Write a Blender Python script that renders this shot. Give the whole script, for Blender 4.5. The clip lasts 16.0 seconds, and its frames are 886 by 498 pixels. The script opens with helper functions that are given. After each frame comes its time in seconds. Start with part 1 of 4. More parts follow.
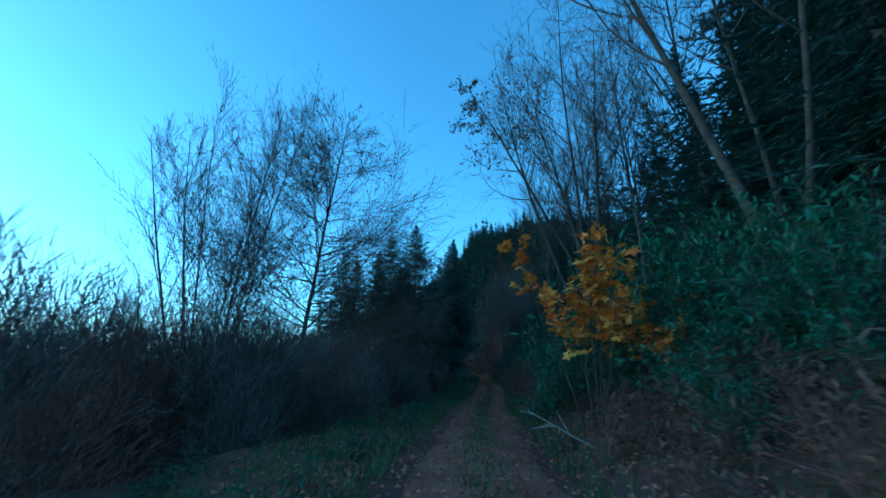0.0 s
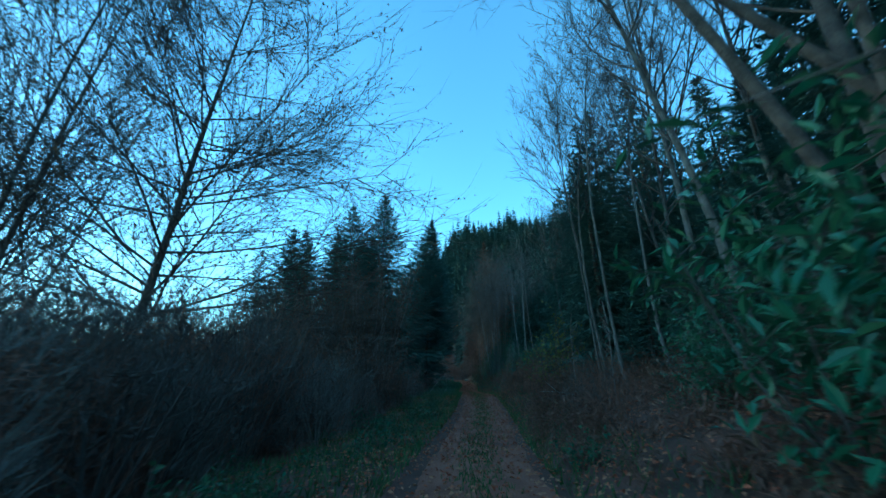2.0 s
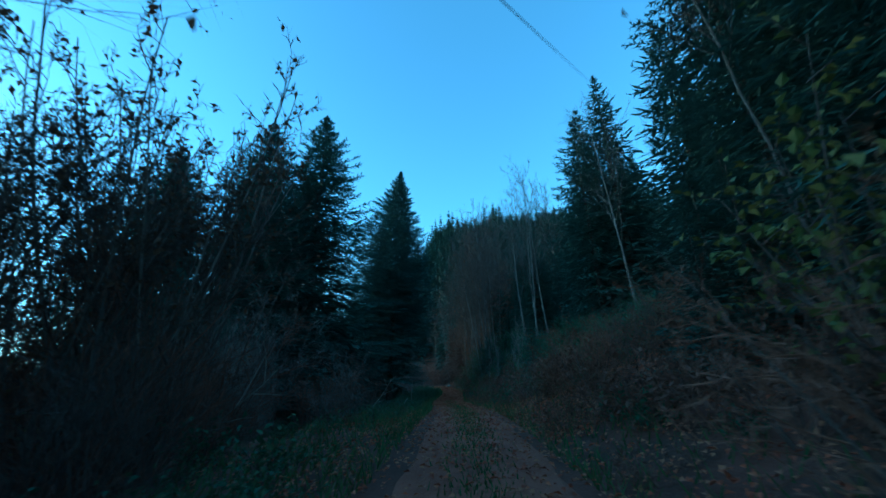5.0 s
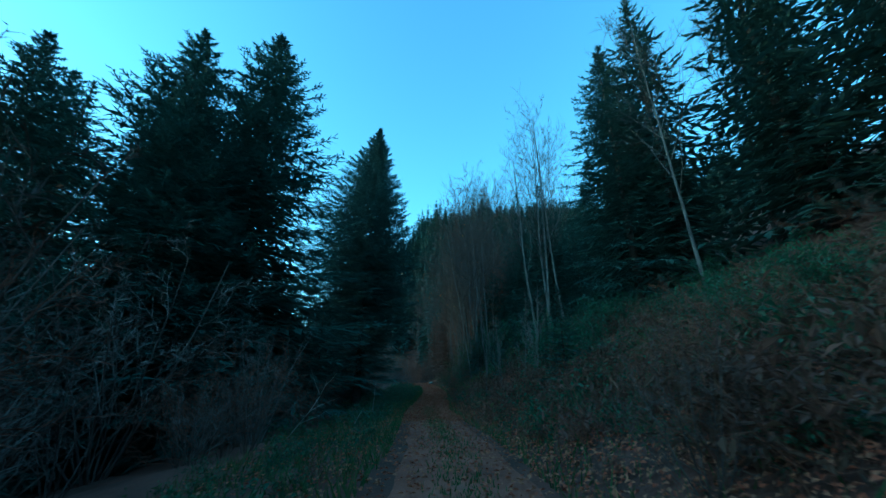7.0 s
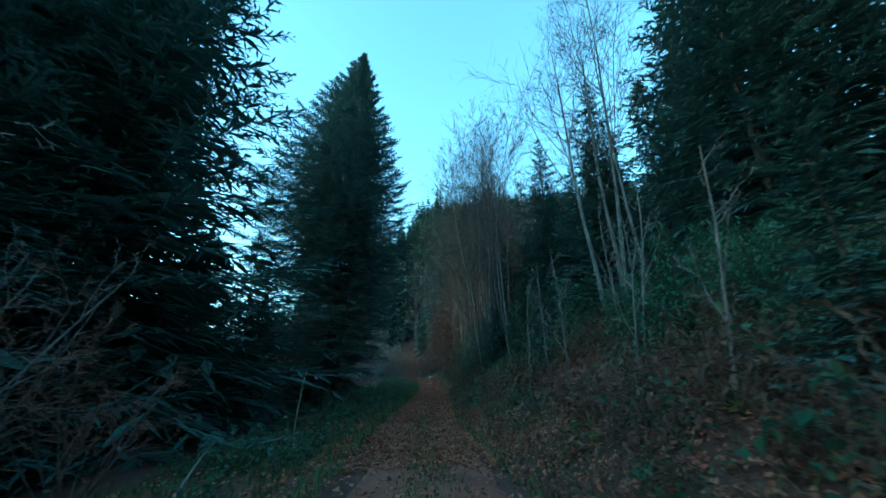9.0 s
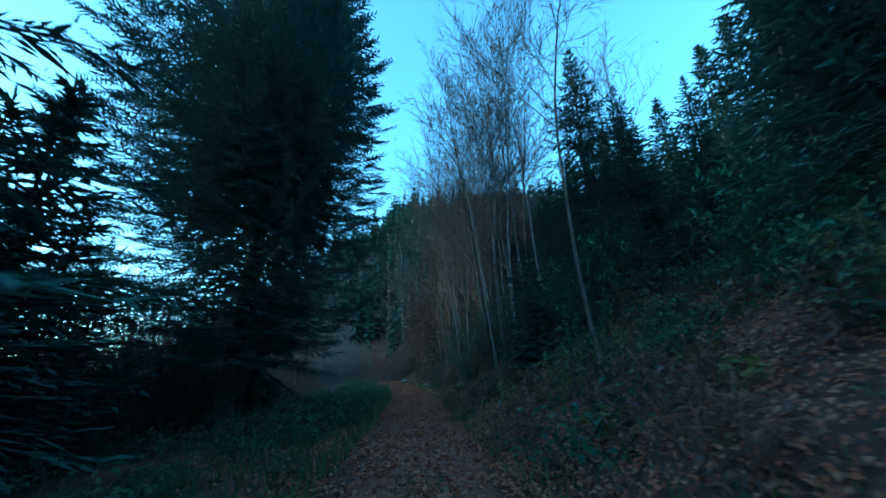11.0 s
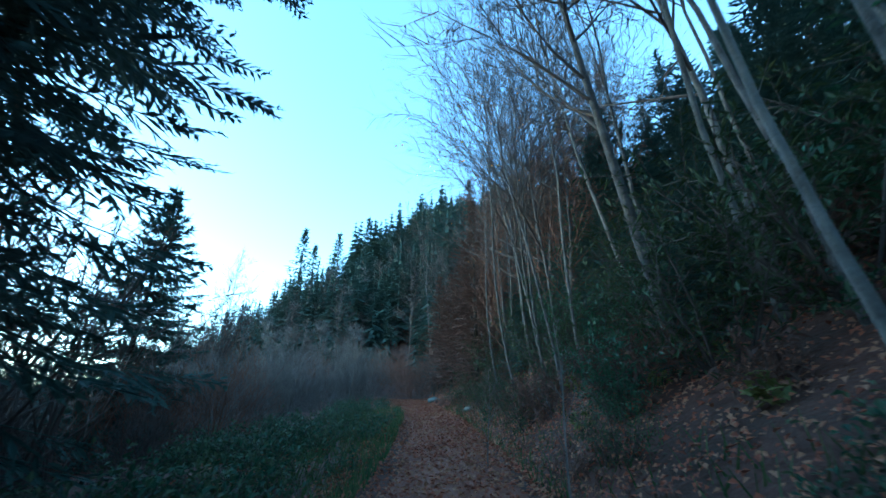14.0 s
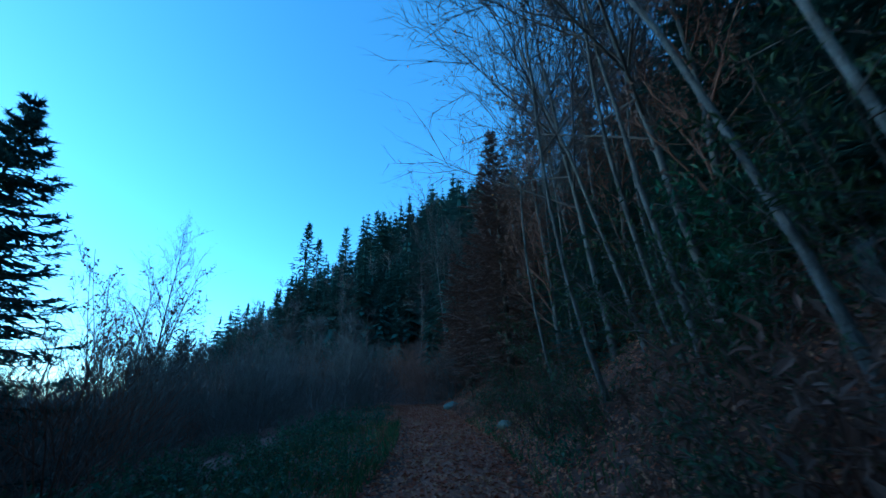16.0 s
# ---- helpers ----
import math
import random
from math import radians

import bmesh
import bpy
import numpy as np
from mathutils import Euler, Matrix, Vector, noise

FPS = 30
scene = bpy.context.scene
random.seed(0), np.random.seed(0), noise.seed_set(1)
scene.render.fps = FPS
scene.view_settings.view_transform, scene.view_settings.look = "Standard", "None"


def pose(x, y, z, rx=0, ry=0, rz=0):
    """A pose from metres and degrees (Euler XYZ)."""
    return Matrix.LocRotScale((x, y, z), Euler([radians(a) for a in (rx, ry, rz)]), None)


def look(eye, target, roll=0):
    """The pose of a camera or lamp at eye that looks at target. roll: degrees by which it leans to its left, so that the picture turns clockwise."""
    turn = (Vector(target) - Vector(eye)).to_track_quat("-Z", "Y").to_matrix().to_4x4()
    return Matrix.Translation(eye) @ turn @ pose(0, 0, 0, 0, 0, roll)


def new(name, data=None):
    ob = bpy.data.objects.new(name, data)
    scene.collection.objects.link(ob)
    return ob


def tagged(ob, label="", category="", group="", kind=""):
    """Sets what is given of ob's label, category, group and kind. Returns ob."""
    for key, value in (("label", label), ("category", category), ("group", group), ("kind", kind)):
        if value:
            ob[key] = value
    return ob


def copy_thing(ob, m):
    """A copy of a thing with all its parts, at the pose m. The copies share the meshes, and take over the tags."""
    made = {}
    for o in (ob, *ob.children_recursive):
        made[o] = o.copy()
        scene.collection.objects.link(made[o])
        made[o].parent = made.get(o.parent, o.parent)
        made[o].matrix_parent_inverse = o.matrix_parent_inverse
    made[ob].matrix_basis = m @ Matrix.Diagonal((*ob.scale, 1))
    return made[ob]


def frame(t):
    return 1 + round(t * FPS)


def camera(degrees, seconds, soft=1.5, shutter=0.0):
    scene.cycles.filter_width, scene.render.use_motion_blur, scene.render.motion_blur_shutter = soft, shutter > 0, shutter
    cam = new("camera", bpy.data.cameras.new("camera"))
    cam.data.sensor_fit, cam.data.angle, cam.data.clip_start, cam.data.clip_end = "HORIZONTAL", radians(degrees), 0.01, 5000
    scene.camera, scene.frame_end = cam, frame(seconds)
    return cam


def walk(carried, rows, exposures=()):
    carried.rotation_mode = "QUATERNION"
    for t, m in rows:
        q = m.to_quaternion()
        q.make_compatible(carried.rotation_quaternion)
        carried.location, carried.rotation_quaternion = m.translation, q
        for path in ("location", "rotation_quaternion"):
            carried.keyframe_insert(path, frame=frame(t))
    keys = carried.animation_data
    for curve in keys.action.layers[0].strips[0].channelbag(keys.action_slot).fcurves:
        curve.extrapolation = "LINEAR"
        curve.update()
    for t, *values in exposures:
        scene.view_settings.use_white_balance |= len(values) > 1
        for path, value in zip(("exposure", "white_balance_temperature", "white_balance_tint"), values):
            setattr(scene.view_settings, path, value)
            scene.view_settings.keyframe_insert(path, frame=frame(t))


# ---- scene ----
cam = camera(97.3, 16.0, soft=1.5, shutter=0.25)
PATH = [
    (0.0, (0.000, 0.000, 1.300), (0.000, 9.455, 4.556), 0.00),
    (0.5, (-0.033, 3.176, 1.259), (0.090, 12.619, 4.548), -0.14),
    (1.0, (0.163, 6.474, 1.364), (0.423, 15.898, 4.701), -0.02),
    (1.5, (0.455, 9.825, 1.417), (0.855, 19.226, 4.802), -0.29),
    (2.0, (0.943, 13.236, 1.492), (1.412, 22.634, 4.876), -0.33),
    (2.5, (1.138, 16.546, 1.463), (1.643, 25.937, 4.863), -0.70),
    (3.0, (1.528, 19.722, 1.423), (2.085, 29.098, 4.854), -1.01),
    (3.5, (1.917, 22.682, 1.411), (2.561, 32.035, 4.890), -0.98),
    (4.0, (2.340, 25.539, 1.500), (3.035, 34.876, 5.011), -0.88),
    (4.5, (2.827, 28.384, 1.621), (3.573, 37.706, 5.163), -0.79),
    (5.0, (3.283, 31.139, 1.607), (4.153, 40.451, 5.146), -1.64),
    (7.5, (4.484, 41.612, 2.331), (5.728, 50.935, 5.728), -0.50),
    (8.0, (4.824, 44.073, 2.352), (6.050, 53.398, 5.749), -0.37),
    (8.5, (5.135, 46.606, 2.327), (6.345, 55.939, 5.707), -0.23),
    (9.0, (5.395, 49.118, 2.322), (6.589, 58.477, 5.637), -0.69),
    (11.5, (5.984, 62.722, 2.501), (7.898, 71.913, 5.945), -0.16),
    (12.0, (6.242, 65.212, 2.623), (7.892, 74.424, 6.148), 0.69),
    (12.5, (6.795, 67.654, 2.643), (8.143, 76.865, 6.295), 1.11),
    (13.0, (7.046, 69.927, 2.771), (8.240, 79.160, 6.419), 1.14),
    (13.5, (7.278, 72.113, 2.846), (8.380, 81.326, 6.574), 1.23),
    (14.0, (7.603, 74.071, 2.953), (8.711, 83.277, 6.697), 0.11),
    (14.5, (7.933, 75.957, 3.076), (8.976, 85.171, 6.818), -0.55),
    (15.0, (8.183, 77.848, 3.175), (9.143, 87.059, 6.947), -1.08),
    (15.5, (8.459, 79.675, 3.253), (9.338, 88.896, 7.022), -1.60),
    (16.0, (8.568, 81.487, 3.356), (9.311, 90.728, 7.103), -1.81),
]
EXPOSURES = [(0.0, 1.62, 3950, -22), (1.0, 1.95, 4300, -25), (2.0, 2.22, 4400, -25), (3.0, 2.12, 4330, -25), (5.0, 1.95, 4120, -26), (7.5, 2.4, 4450, -33), (9.0, 2.9, 4950, -28), (11.3, 2.75, 4300, -21), (12.0, 3.5, 4950, -12),
             (12.5, 4.3, 5350, -7), (13.0, 4.4, 5200, -8), (13.5, 4.05, 5100, -7), (14.0, 3.25, 4850, -8), (14.5, 2.2, 4000, -13), (16.0, 1.72, 3850, -12)]
walk(cam, [(t, look(eye, target, roll)) for t, eye, target, roll in PATH], EXPOSURES)

# sky brightness, sun strength, sun height and bearing
SKY, SUN, SUN_UP, SUN_ROUND = 0.13, 0.03, 9.0, -83.0

# ---------------------------------------------------------------- light
world = bpy.data.worlds.new("world")
scene.world = world
world.use_nodes = True
wn = world.node_tree.nodes
sky = wn.new("ShaderNodeTexSky")
sky.sky_type = "NISHITA"
sky.sun_disc = False
sky.sun_elevation = radians(SUN_UP)
sky.sun_rotation = radians(SUN_ROUND)
sky.altitude = 600
sky.air_density, sky.dust_density, sky.ozone_density = 1.0, 0.6, 1.5
world.node_tree.links.new(sky.outputs[0], wn["Background"].inputs[0])
wn["Background"].inputs[1].default_value = SKY
sun = new("sun", bpy.data.lights.new("sun", "SUN"))
sun.data.energy, sun.data.angle, sun.data.color = SUN, radians(12), (1.0, 0.93, 0.84)
sa, se = radians(SUN_ROUND), radians(SUN_UP)
sun_way = Vector((math.sin(sa) * math.cos(se), math.cos(sa) * math.cos(se), math.sin(se)))
sun.matrix_world = look(sun_way * 50, (0, 0, 0))


# ---------------------------------------------------------------- materials
def material(name, colors, scale=4.0, rough=0.8, bump=0.3, fine=40.0, vary=0.25, island=False, trans=0.0, spec=0.3, stops=None):
    """A surface with two scales of colour noise, fine relief, and a shift of value from thing to thing."""
    m = bpy.data.materials.new(name)
    m.use_nodes = True
    n, l = m.node_tree.nodes, m.node_tree.links
    bsdf = n["Principled BSDF"]
    tc = n.new("ShaderNodeTexCoord")
    big, small = n.new("ShaderNodeTexNoise"), n.new("ShaderNodeTexNoise")
    big.inputs["Scale"].default_value, small.inputs["Scale"].default_value = scale, fine
    big.inputs["Detail"].default_value, small.inputs["Detail"].default_value = 5, 3
    l.new(tc.outputs["Object"], big.inputs["Vector"])
    l.new(tc.outputs["Object"], small.inputs["Vector"])
    mixn = n.new("ShaderNodeMath")
    mixn.operation = "MULTIPLY_ADD"
    l.new(small.outputs["Fac"], mixn.inputs[0])
    mixn.inputs[1].default_value = 0.35
    l.new(big.outputs["Fac"], mixn.inputs[2])
    if island:
        geo = n.new("ShaderNodeNewGeometry")
        src = geo.outputs["Random Per Island"]
    else:
        info = n.new("ShaderNodeObjectInfo")
        src = info.outputs["Random"]
    shift = n.new("ShaderNodeMath")
    shift.operation = "MULTIPLY_ADD"
    l.new(src, shift.inputs[0])
    shift.inputs[1].default_value = 0.5 if island else 0.2
    l.new(mixn.outputs[0], shift.inputs[2])
    ramp = n.new("ShaderNodeValToRGB")
    el = ramp.color_ramp.elements
    lo, hi = (0.4, 1.15) if island else (0.4, 0.95)
    while len(el) < len(colors):
        el.new(0.5)
    for k, c in enumerate(colors):
        el[k].position = stops[k] if stops else lo + (hi - lo) * k / max(1, len(colors) - 1)
        el[k].color = (*c, 1)
    l.new(shift.outputs[0], ramp.inputs[0])
    l.new(ramp.outputs[0], bsdf.inputs["Base Color"])
    bsdf.inputs["Roughness"].default_value = rough
    bsdf.inputs["Specular IOR Level"].default_value = spec
    if bump:
        b = n.new("ShaderNodeBump")
        b.inputs["Strength"].default_value = bump
        b.inputs["Distance"].default_value = 0.03
        l.new(small.outputs["Fac"], b.inputs["Height"])
        l.new(b.outputs[0], bsdf.inputs["Normal"])
    if trans:
        tr = n.new("ShaderNodeBsdfTranslucent")
        l.new(ramp.outputs[0], tr.inputs["Color"])
        mx = n.new("ShaderNodeMixShader")
        mx.inputs[0].default_value = trans
        l.new(bsdf.outputs[0], mx.inputs[1])
        l.new(tr.outputs[0], mx.inputs[2])
        l.new(mx.outputs[0], n["Material Output"].inputs["Surface"])
    return m


M_SOIL = material("forest_soil", [(0.02, 0.022, 0.013), (0.045, 0.03, 0.019), (0.075, 0.039, 0.026), (0.105, 0.05, 0.033)], 0.9, 0.95, 0.9, 17)
M_TRACK = material("leafy_track", [(0.085, 0.04, 0.025), (0.16, 0.068, 0.041), (0.22, 0.098, 0.06), (0.17, 0.105, 0.074)], 0.9, 0.95, 0.9, 26)
M_BARK = material("grey_bark", [(0.04, 0.036, 0.032), (0.085, 0.078, 0.07), (0.15, 0.14, 0.128)], 3.0, 0.9, 0.7, 24, spec=0.15)
M_DARKBARK = material("dark_bark", [(0.022, 0.019, 0.016), (0.05, 0.042, 0.036), (0.085, 0.072, 0.06)], 3.0, 0.9, 0.7, 20, spec=0.15)
M_WHITEBARK = material("pale_bark", [(0.05, 0.046, 0.04), (0.115, 0.108, 0.097), (0.2, 0.19, 0.172)], 2.2, 0.85, 0.6, 22, spec=0.15)
M_TWIG = material("bare_twigs", [(0.038, 0.031, 0.027), (0.075, 0.062, 0.054), (0.12, 0.1, 0.086)], 2.0, 0.9, 0.0, 20, spec=0.1)
M_REDTWIG = material("reddish_twigs", [(0.085, 0.048, 0.036), (0.15, 0.08, 0.056), (0.21, 0.118, 0.08)], 1.5, 0.9, 0.0, 20, spec=0.1)
M_GREYTWIG = material("grey_twigs", [(0.07, 0.062, 0.055), (0.13, 0.115, 0.1), (0.2, 0.178, 0.155)], 1.5, 0.9, 0.0, 20, spec=0.1)
M_NEEDLE = material("spruce_needles", [(0.032, 0.06, 0.05), (0.056, 0.092, 0.076), (0.085, 0.128, 0.104)], 1.4, 0.8, 0.0, 12, island=True, trans=0.2, spec=0.12)
M_BLUENEEDLE = material("blue_green_needles", [(0.038, 0.07, 0.066), (0.062, 0.104, 0.096), (0.094, 0.14, 0.128)], 1.4, 0.8, 0.0, 12, island=True, trans=0.2, spec=0.12)
M_DRYLEAF = material("dry_leaves", [(0.035, 0.024, 0.016), (0.07, 0.045, 0.028), (0.12, 0.075, 0.045)], 2.0, 0.8, 0.0, 12, island=True, trans=0.25)
M_ORANGE = material("orange_leaves", [(0.32, 0.08, 0.013), (0.5, 0.145, 0.017), (0.58, 0.215, 0.025), (0.52, 0.28, 0.04)], 2.0, 0.65, 0.0, 12, island=True, trans=0.3)
M_RUST = material("rusty_leaves", [(0.08, 0.056, 0.046), (0.12, 0.076, 0.058), (0.165, 0.096, 0.07)], 1.0, 0.85, 0.0, 12, island=True, trans=0.2)
M_LAUREL = material("laurel_leaves", [(0.016, 0.052, 0.026), (0.036, 0.092, 0.044), (0.065, 0.138, 0.066)], 2.0, 0.45, 0.0, 12, island=True, trans=0.12, spec=0.4)
M_BRAMBLE = material("bramble_leaves", [(0.016, 0.042, 0.022), (0.032, 0.076, 0.04), (0.055, 0.11, 0.055), (0.09, 0.12, 0.055)], 1.2, 0.6, 0.0, 12, island=True, trans=0.2)
M_OLIVE = material("olive_leaves", [(0.018, 0.034, 0.012), (0.036, 0.06, 0.022), (0.06, 0.085, 0.032)], 1.2, 0.6, 0.0, 12, island=True, trans=0.1)
M_YELLOW = material("yellow_green_leaves", [(0.05, 0.08, 0.022), (0.1, 0.12, 0.032), (0.18, 0.17, 0.05)], 1.2, 0.6, 0.0, 12, island=True, trans=0.25)
M_LITTER = material("fallen_leaves", [(0.075, 0.028, 0.017), (0.17, 0.056, 0.03), (0.29, 0.094, 0.045), (0.3, 0.15, 0.08)], 1.0, 0.85, 0.0, 12, island=True)
M_GRASS = material("verge_grass", [(0.02, 0.05, 0.015), (0.045, 0.09, 0.025), (0.09, 0.12, 0.04)], 1.0, 0.7, 0.0, 12, island=True, trans=0.2)
M_STICK = material("dead_wood", [(0.13, 0.12, 0.1), (0.24, 0.22, 0.19), (0.34, 0.32, 0.28)], 2.0, 0.85, 0.3, 24)
M_ROCK = material("mossy_stone", [(0.04, 0.05, 0.035), (0.09, 0.1, 0.08), (0.16, 0.17, 0.15)], 2.0, 0.85, 0.6, 12)

# ---------------------------------------------------------------- lie of the land
_Y = np.arange(-80.0, 260.0, 1.0)


def _soft(ys, vs, width):
    v = np.interp(_Y, ys, vs)
    k = np.hanning(width + 2)[1:-1]
    pad = np.pad(v, width // 2, mode="edge")
    return np.convolve(pad, k / k.sum(), mode="valid")


TRACK_X = _soft([-80, 0, 6.5, 13, 20, 25.5, 31, 41.6, 49, 62.7, 67.8, 74.2, 81.8, 92.2, 106.1, 122.4, 143.2, 178, 260],
                [0, 0, 0.2, 0.9, 1.5, 2.3, 3.2, 4.5, 5.3, 6.02, 6.72, 7.53, 8.46, 9.15, 8.8, 4.86, -5.58, -35.74, -120], 7)
TRACK_Z = _soft([-80, 0, 10, 25, 31, 42, 50, 62, 70.2, 77.1, 81.8, 91, 106.1, 125.8, 154.8, 260],
                [0, 0, 0.1, 0.16, 0.4, 0.95, 1.02, 1.09, 1.36, 1.67, 1.9, 2.37, 3.18, 4.22, 5.62, 10], 9)


def track_x(y):
    return np.interp(y, _Y, TRACK_X)


def track_z(y):
    return np.interp(y, _Y, TRACK_Z)


def hump(x, y, size, k):
    return np.sin(x / size + 1.3 * k) * np.cos(y / size * 0.9 + 2.1 * k) + 0.6 * np.sin((x + y) / size * 1.7 + k)


def ground_z(x, y):
    x, y = np.asarray(x, float), np.asarray(y, float)
    u = x - track_x(y)
    s = np.clip(x - track_x(np.minimum(y, 104)) - 1.5, 0, None)
    a = np.interp(y, [0, 30, 42, 52, 60, 68, 77, 106, 136], [0.42, 0.3, 0.5, 0.42, 0.68, 0.52, 0.78, 0.7, 0.5])
    a2 = np.interp(y, [0, 42, 52, 62, 78], [0.28, 0.3, 0.52, 0.4, 0.28])
    near = np.minimum(s, 6)
    right = a * near * near / (near + 0.4) + a2 * np.clip(s - 6, 0, 8) + 0.5 * np.clip(s - 14, 0, 160) + 0.05 * np.clip(s - 174, 0, None)
    le = np.clip(-u - 1.7, 0, None)
    left = -0.2 * np.minimum(le, 32) ** 2 / (np.minimum(le, 32) + 3) + 0.07 * np.clip(le - 70, 0, 500)
    gx = np.where(x > 10, 0.2, np.where(x > -18, 0.42, 0.5))
    cap = np.interp(x, [-60, -12, 0, 10, 25, 60], [166, 176, 188, 204, 290, 290])
    n = 34 + gx * (np.clip(x, -400, 130) - 10) + 0.5 * (np.minimum(y, cap) - 182)
    n = np.clip(n, 0, None)
    n = np.minimum(n * n / (n + 4), 95)
    bumpy = np.clip((np.abs(u) - 1.6) / 2.5, 0, 1)
    rough = 0.09 * hump(x, y, 1.3, 1) + 0.05 * hump(x, y, 0.5, 2) + 0.3 * hump(x, y, 6, 3) * np.clip((np.abs(u) - 5) / 10, 0, 1)
    return track_z(y) + np.maximum(right, n) + left + bumpy * rough - 0.03 * np.exp(-((np.abs(u - 0.3) - 0.75) / 0.3) ** 2)


# ---------------------------------------------------------------- mesh helpers
def mesh_from(name, verts, faces, mat, smooth=False):
    me = bpy.data.meshes.new(name)
    me.from_pydata(verts, [], faces)
    me.materials.append(mat)
    if smooth:
        me.polygons.foreach_set("use_smooth", [True] * len(me.polygons))
    me.update()
    return me


def part(name, me, parent, label="", kind=""):
    ob = new(name, me)
    ob.parent = parent
    return tagged(ob, label, kind=kind)


class Shape:
    """Collects tubes and leaves into one mesh."""

    def __init__(self):
        self.v, self.f = [], []

    def tube(self, pts, radii, sides):
        base, n = len(self.v), len(pts)
        for i in range(n):
            d = pts[min(i + 1, n - 1)] - pts[max(i - 1, 0)]
            d.normalize()
            a = d.orthogonal().normalized()
            b = d.cross(a)
            for k in range(sides):
                w = 2 * math.pi * k / sides
                self.v.append(pts[i] + (a * math.cos(w) + b * math.sin(w)) * radii[i])
        for i in range(n - 1):
            for k in range(sides):
                k2 = (k + 1) % sides
                p = base + i * sides
                self.f.append((p + k, p + k2, p + sides + k2, p + sides + k))
        return self

    def leaf(self, p, along, up, length, width, fold=0.25):
        """A pointed leaf, folded along its rib."""
        side = along.cross(up)
        if side.length < 1e-4:
            side = along.orthogonal()
        side.normalize()
        nrm = side.cross(along).normalized()
        b = len(self.v)
        mid = p + along * (length * 0.45)
        self.v += [p, mid + side * width / 2 + nrm * fold * width, p + along * length - nrm * fold * width * 0.6, mid - side * width / 2 + nrm * fold * width]
        self.f += [(b, b + 1, b + 2), (b, b + 2, b + 3)]

    def lobed(self, p, along, up, size, rng):
        """A five-lobed leaf."""
        side = along.cross(up)
        if side.length < 1e-4:
            side = along.orthogonal()
        side.normalize()
        nrm = side.cross(along).normalized()
        b = len(self.v)
        self.v.append(p + along * size * 0.35 + nrm * size * 0.08)
        for k in range(10):
            w = -2.5 + 5.0 * k / 9
            r = size * (0.62 if k % 2 else 0.36) * (0.9 + 0.2 * rng.random())
            self.v.append(p + along * (size * 0.35 + math.cos(w) * r) + side * math.sin(w) * r - nrm * rng.random() * size * 0.1)
        self.f += [(b, b + 1 + k, b + 2 + k) for k in range(9)]

    def needle(self, p, d, length, width, nrm):
        b = len(self.v)
        side = d.cross(nrm)
        side.normalize()
        self.v += [p - side * width / 2, p + side * width / 2, p + d * length]
        self.f.append((b, b + 1, b + 2))

    def mesh(self, name, mat, smooth=False):
        return mesh_from(name, [tuple(v) for v in self.v], self.f, mat, smooth)


def rnd_dir(rng):
    while True:
        v = Vector((rng.uniform(-1, 1), rng.uniform(-1, 1), rng.uniform(-1, 1)))
        if 0.05 < v.length < 1:
            return v.normalized()


UP = Vector((0, 0, 1))


def stem(rng, p, d, length, steps, wobble, rise):
    """A wandering line of points that bends upwards by rise."""
    pts, d = [p.copy()], d.normalized()
    for _ in range(steps):
        d = (d + rnd_dir(rng) * wobble + UP * rise).normalized()
        pts.append(pts[-1] + d * length / steps)
    return pts


def along(pts, f):
    n = len(pts) - 1
    i = min(int(f * n), n - 1)
    return pts[i].lerp(pts[i + 1], f * n - i), (pts[i + 1] - pts[i]).normalized()


def side_way(rng, d, spread):
    """A direction that leaves d by spread degrees."""
    a = d.orthogonal().normalized()
    b = d.cross(a)
    w = rng.uniform(0, 2 * math.pi)
    s = radians(spread)
    return (d * math.cos(s) + (a * math.cos(w) + b * math.sin(w)) * math.sin(s)).normalized()


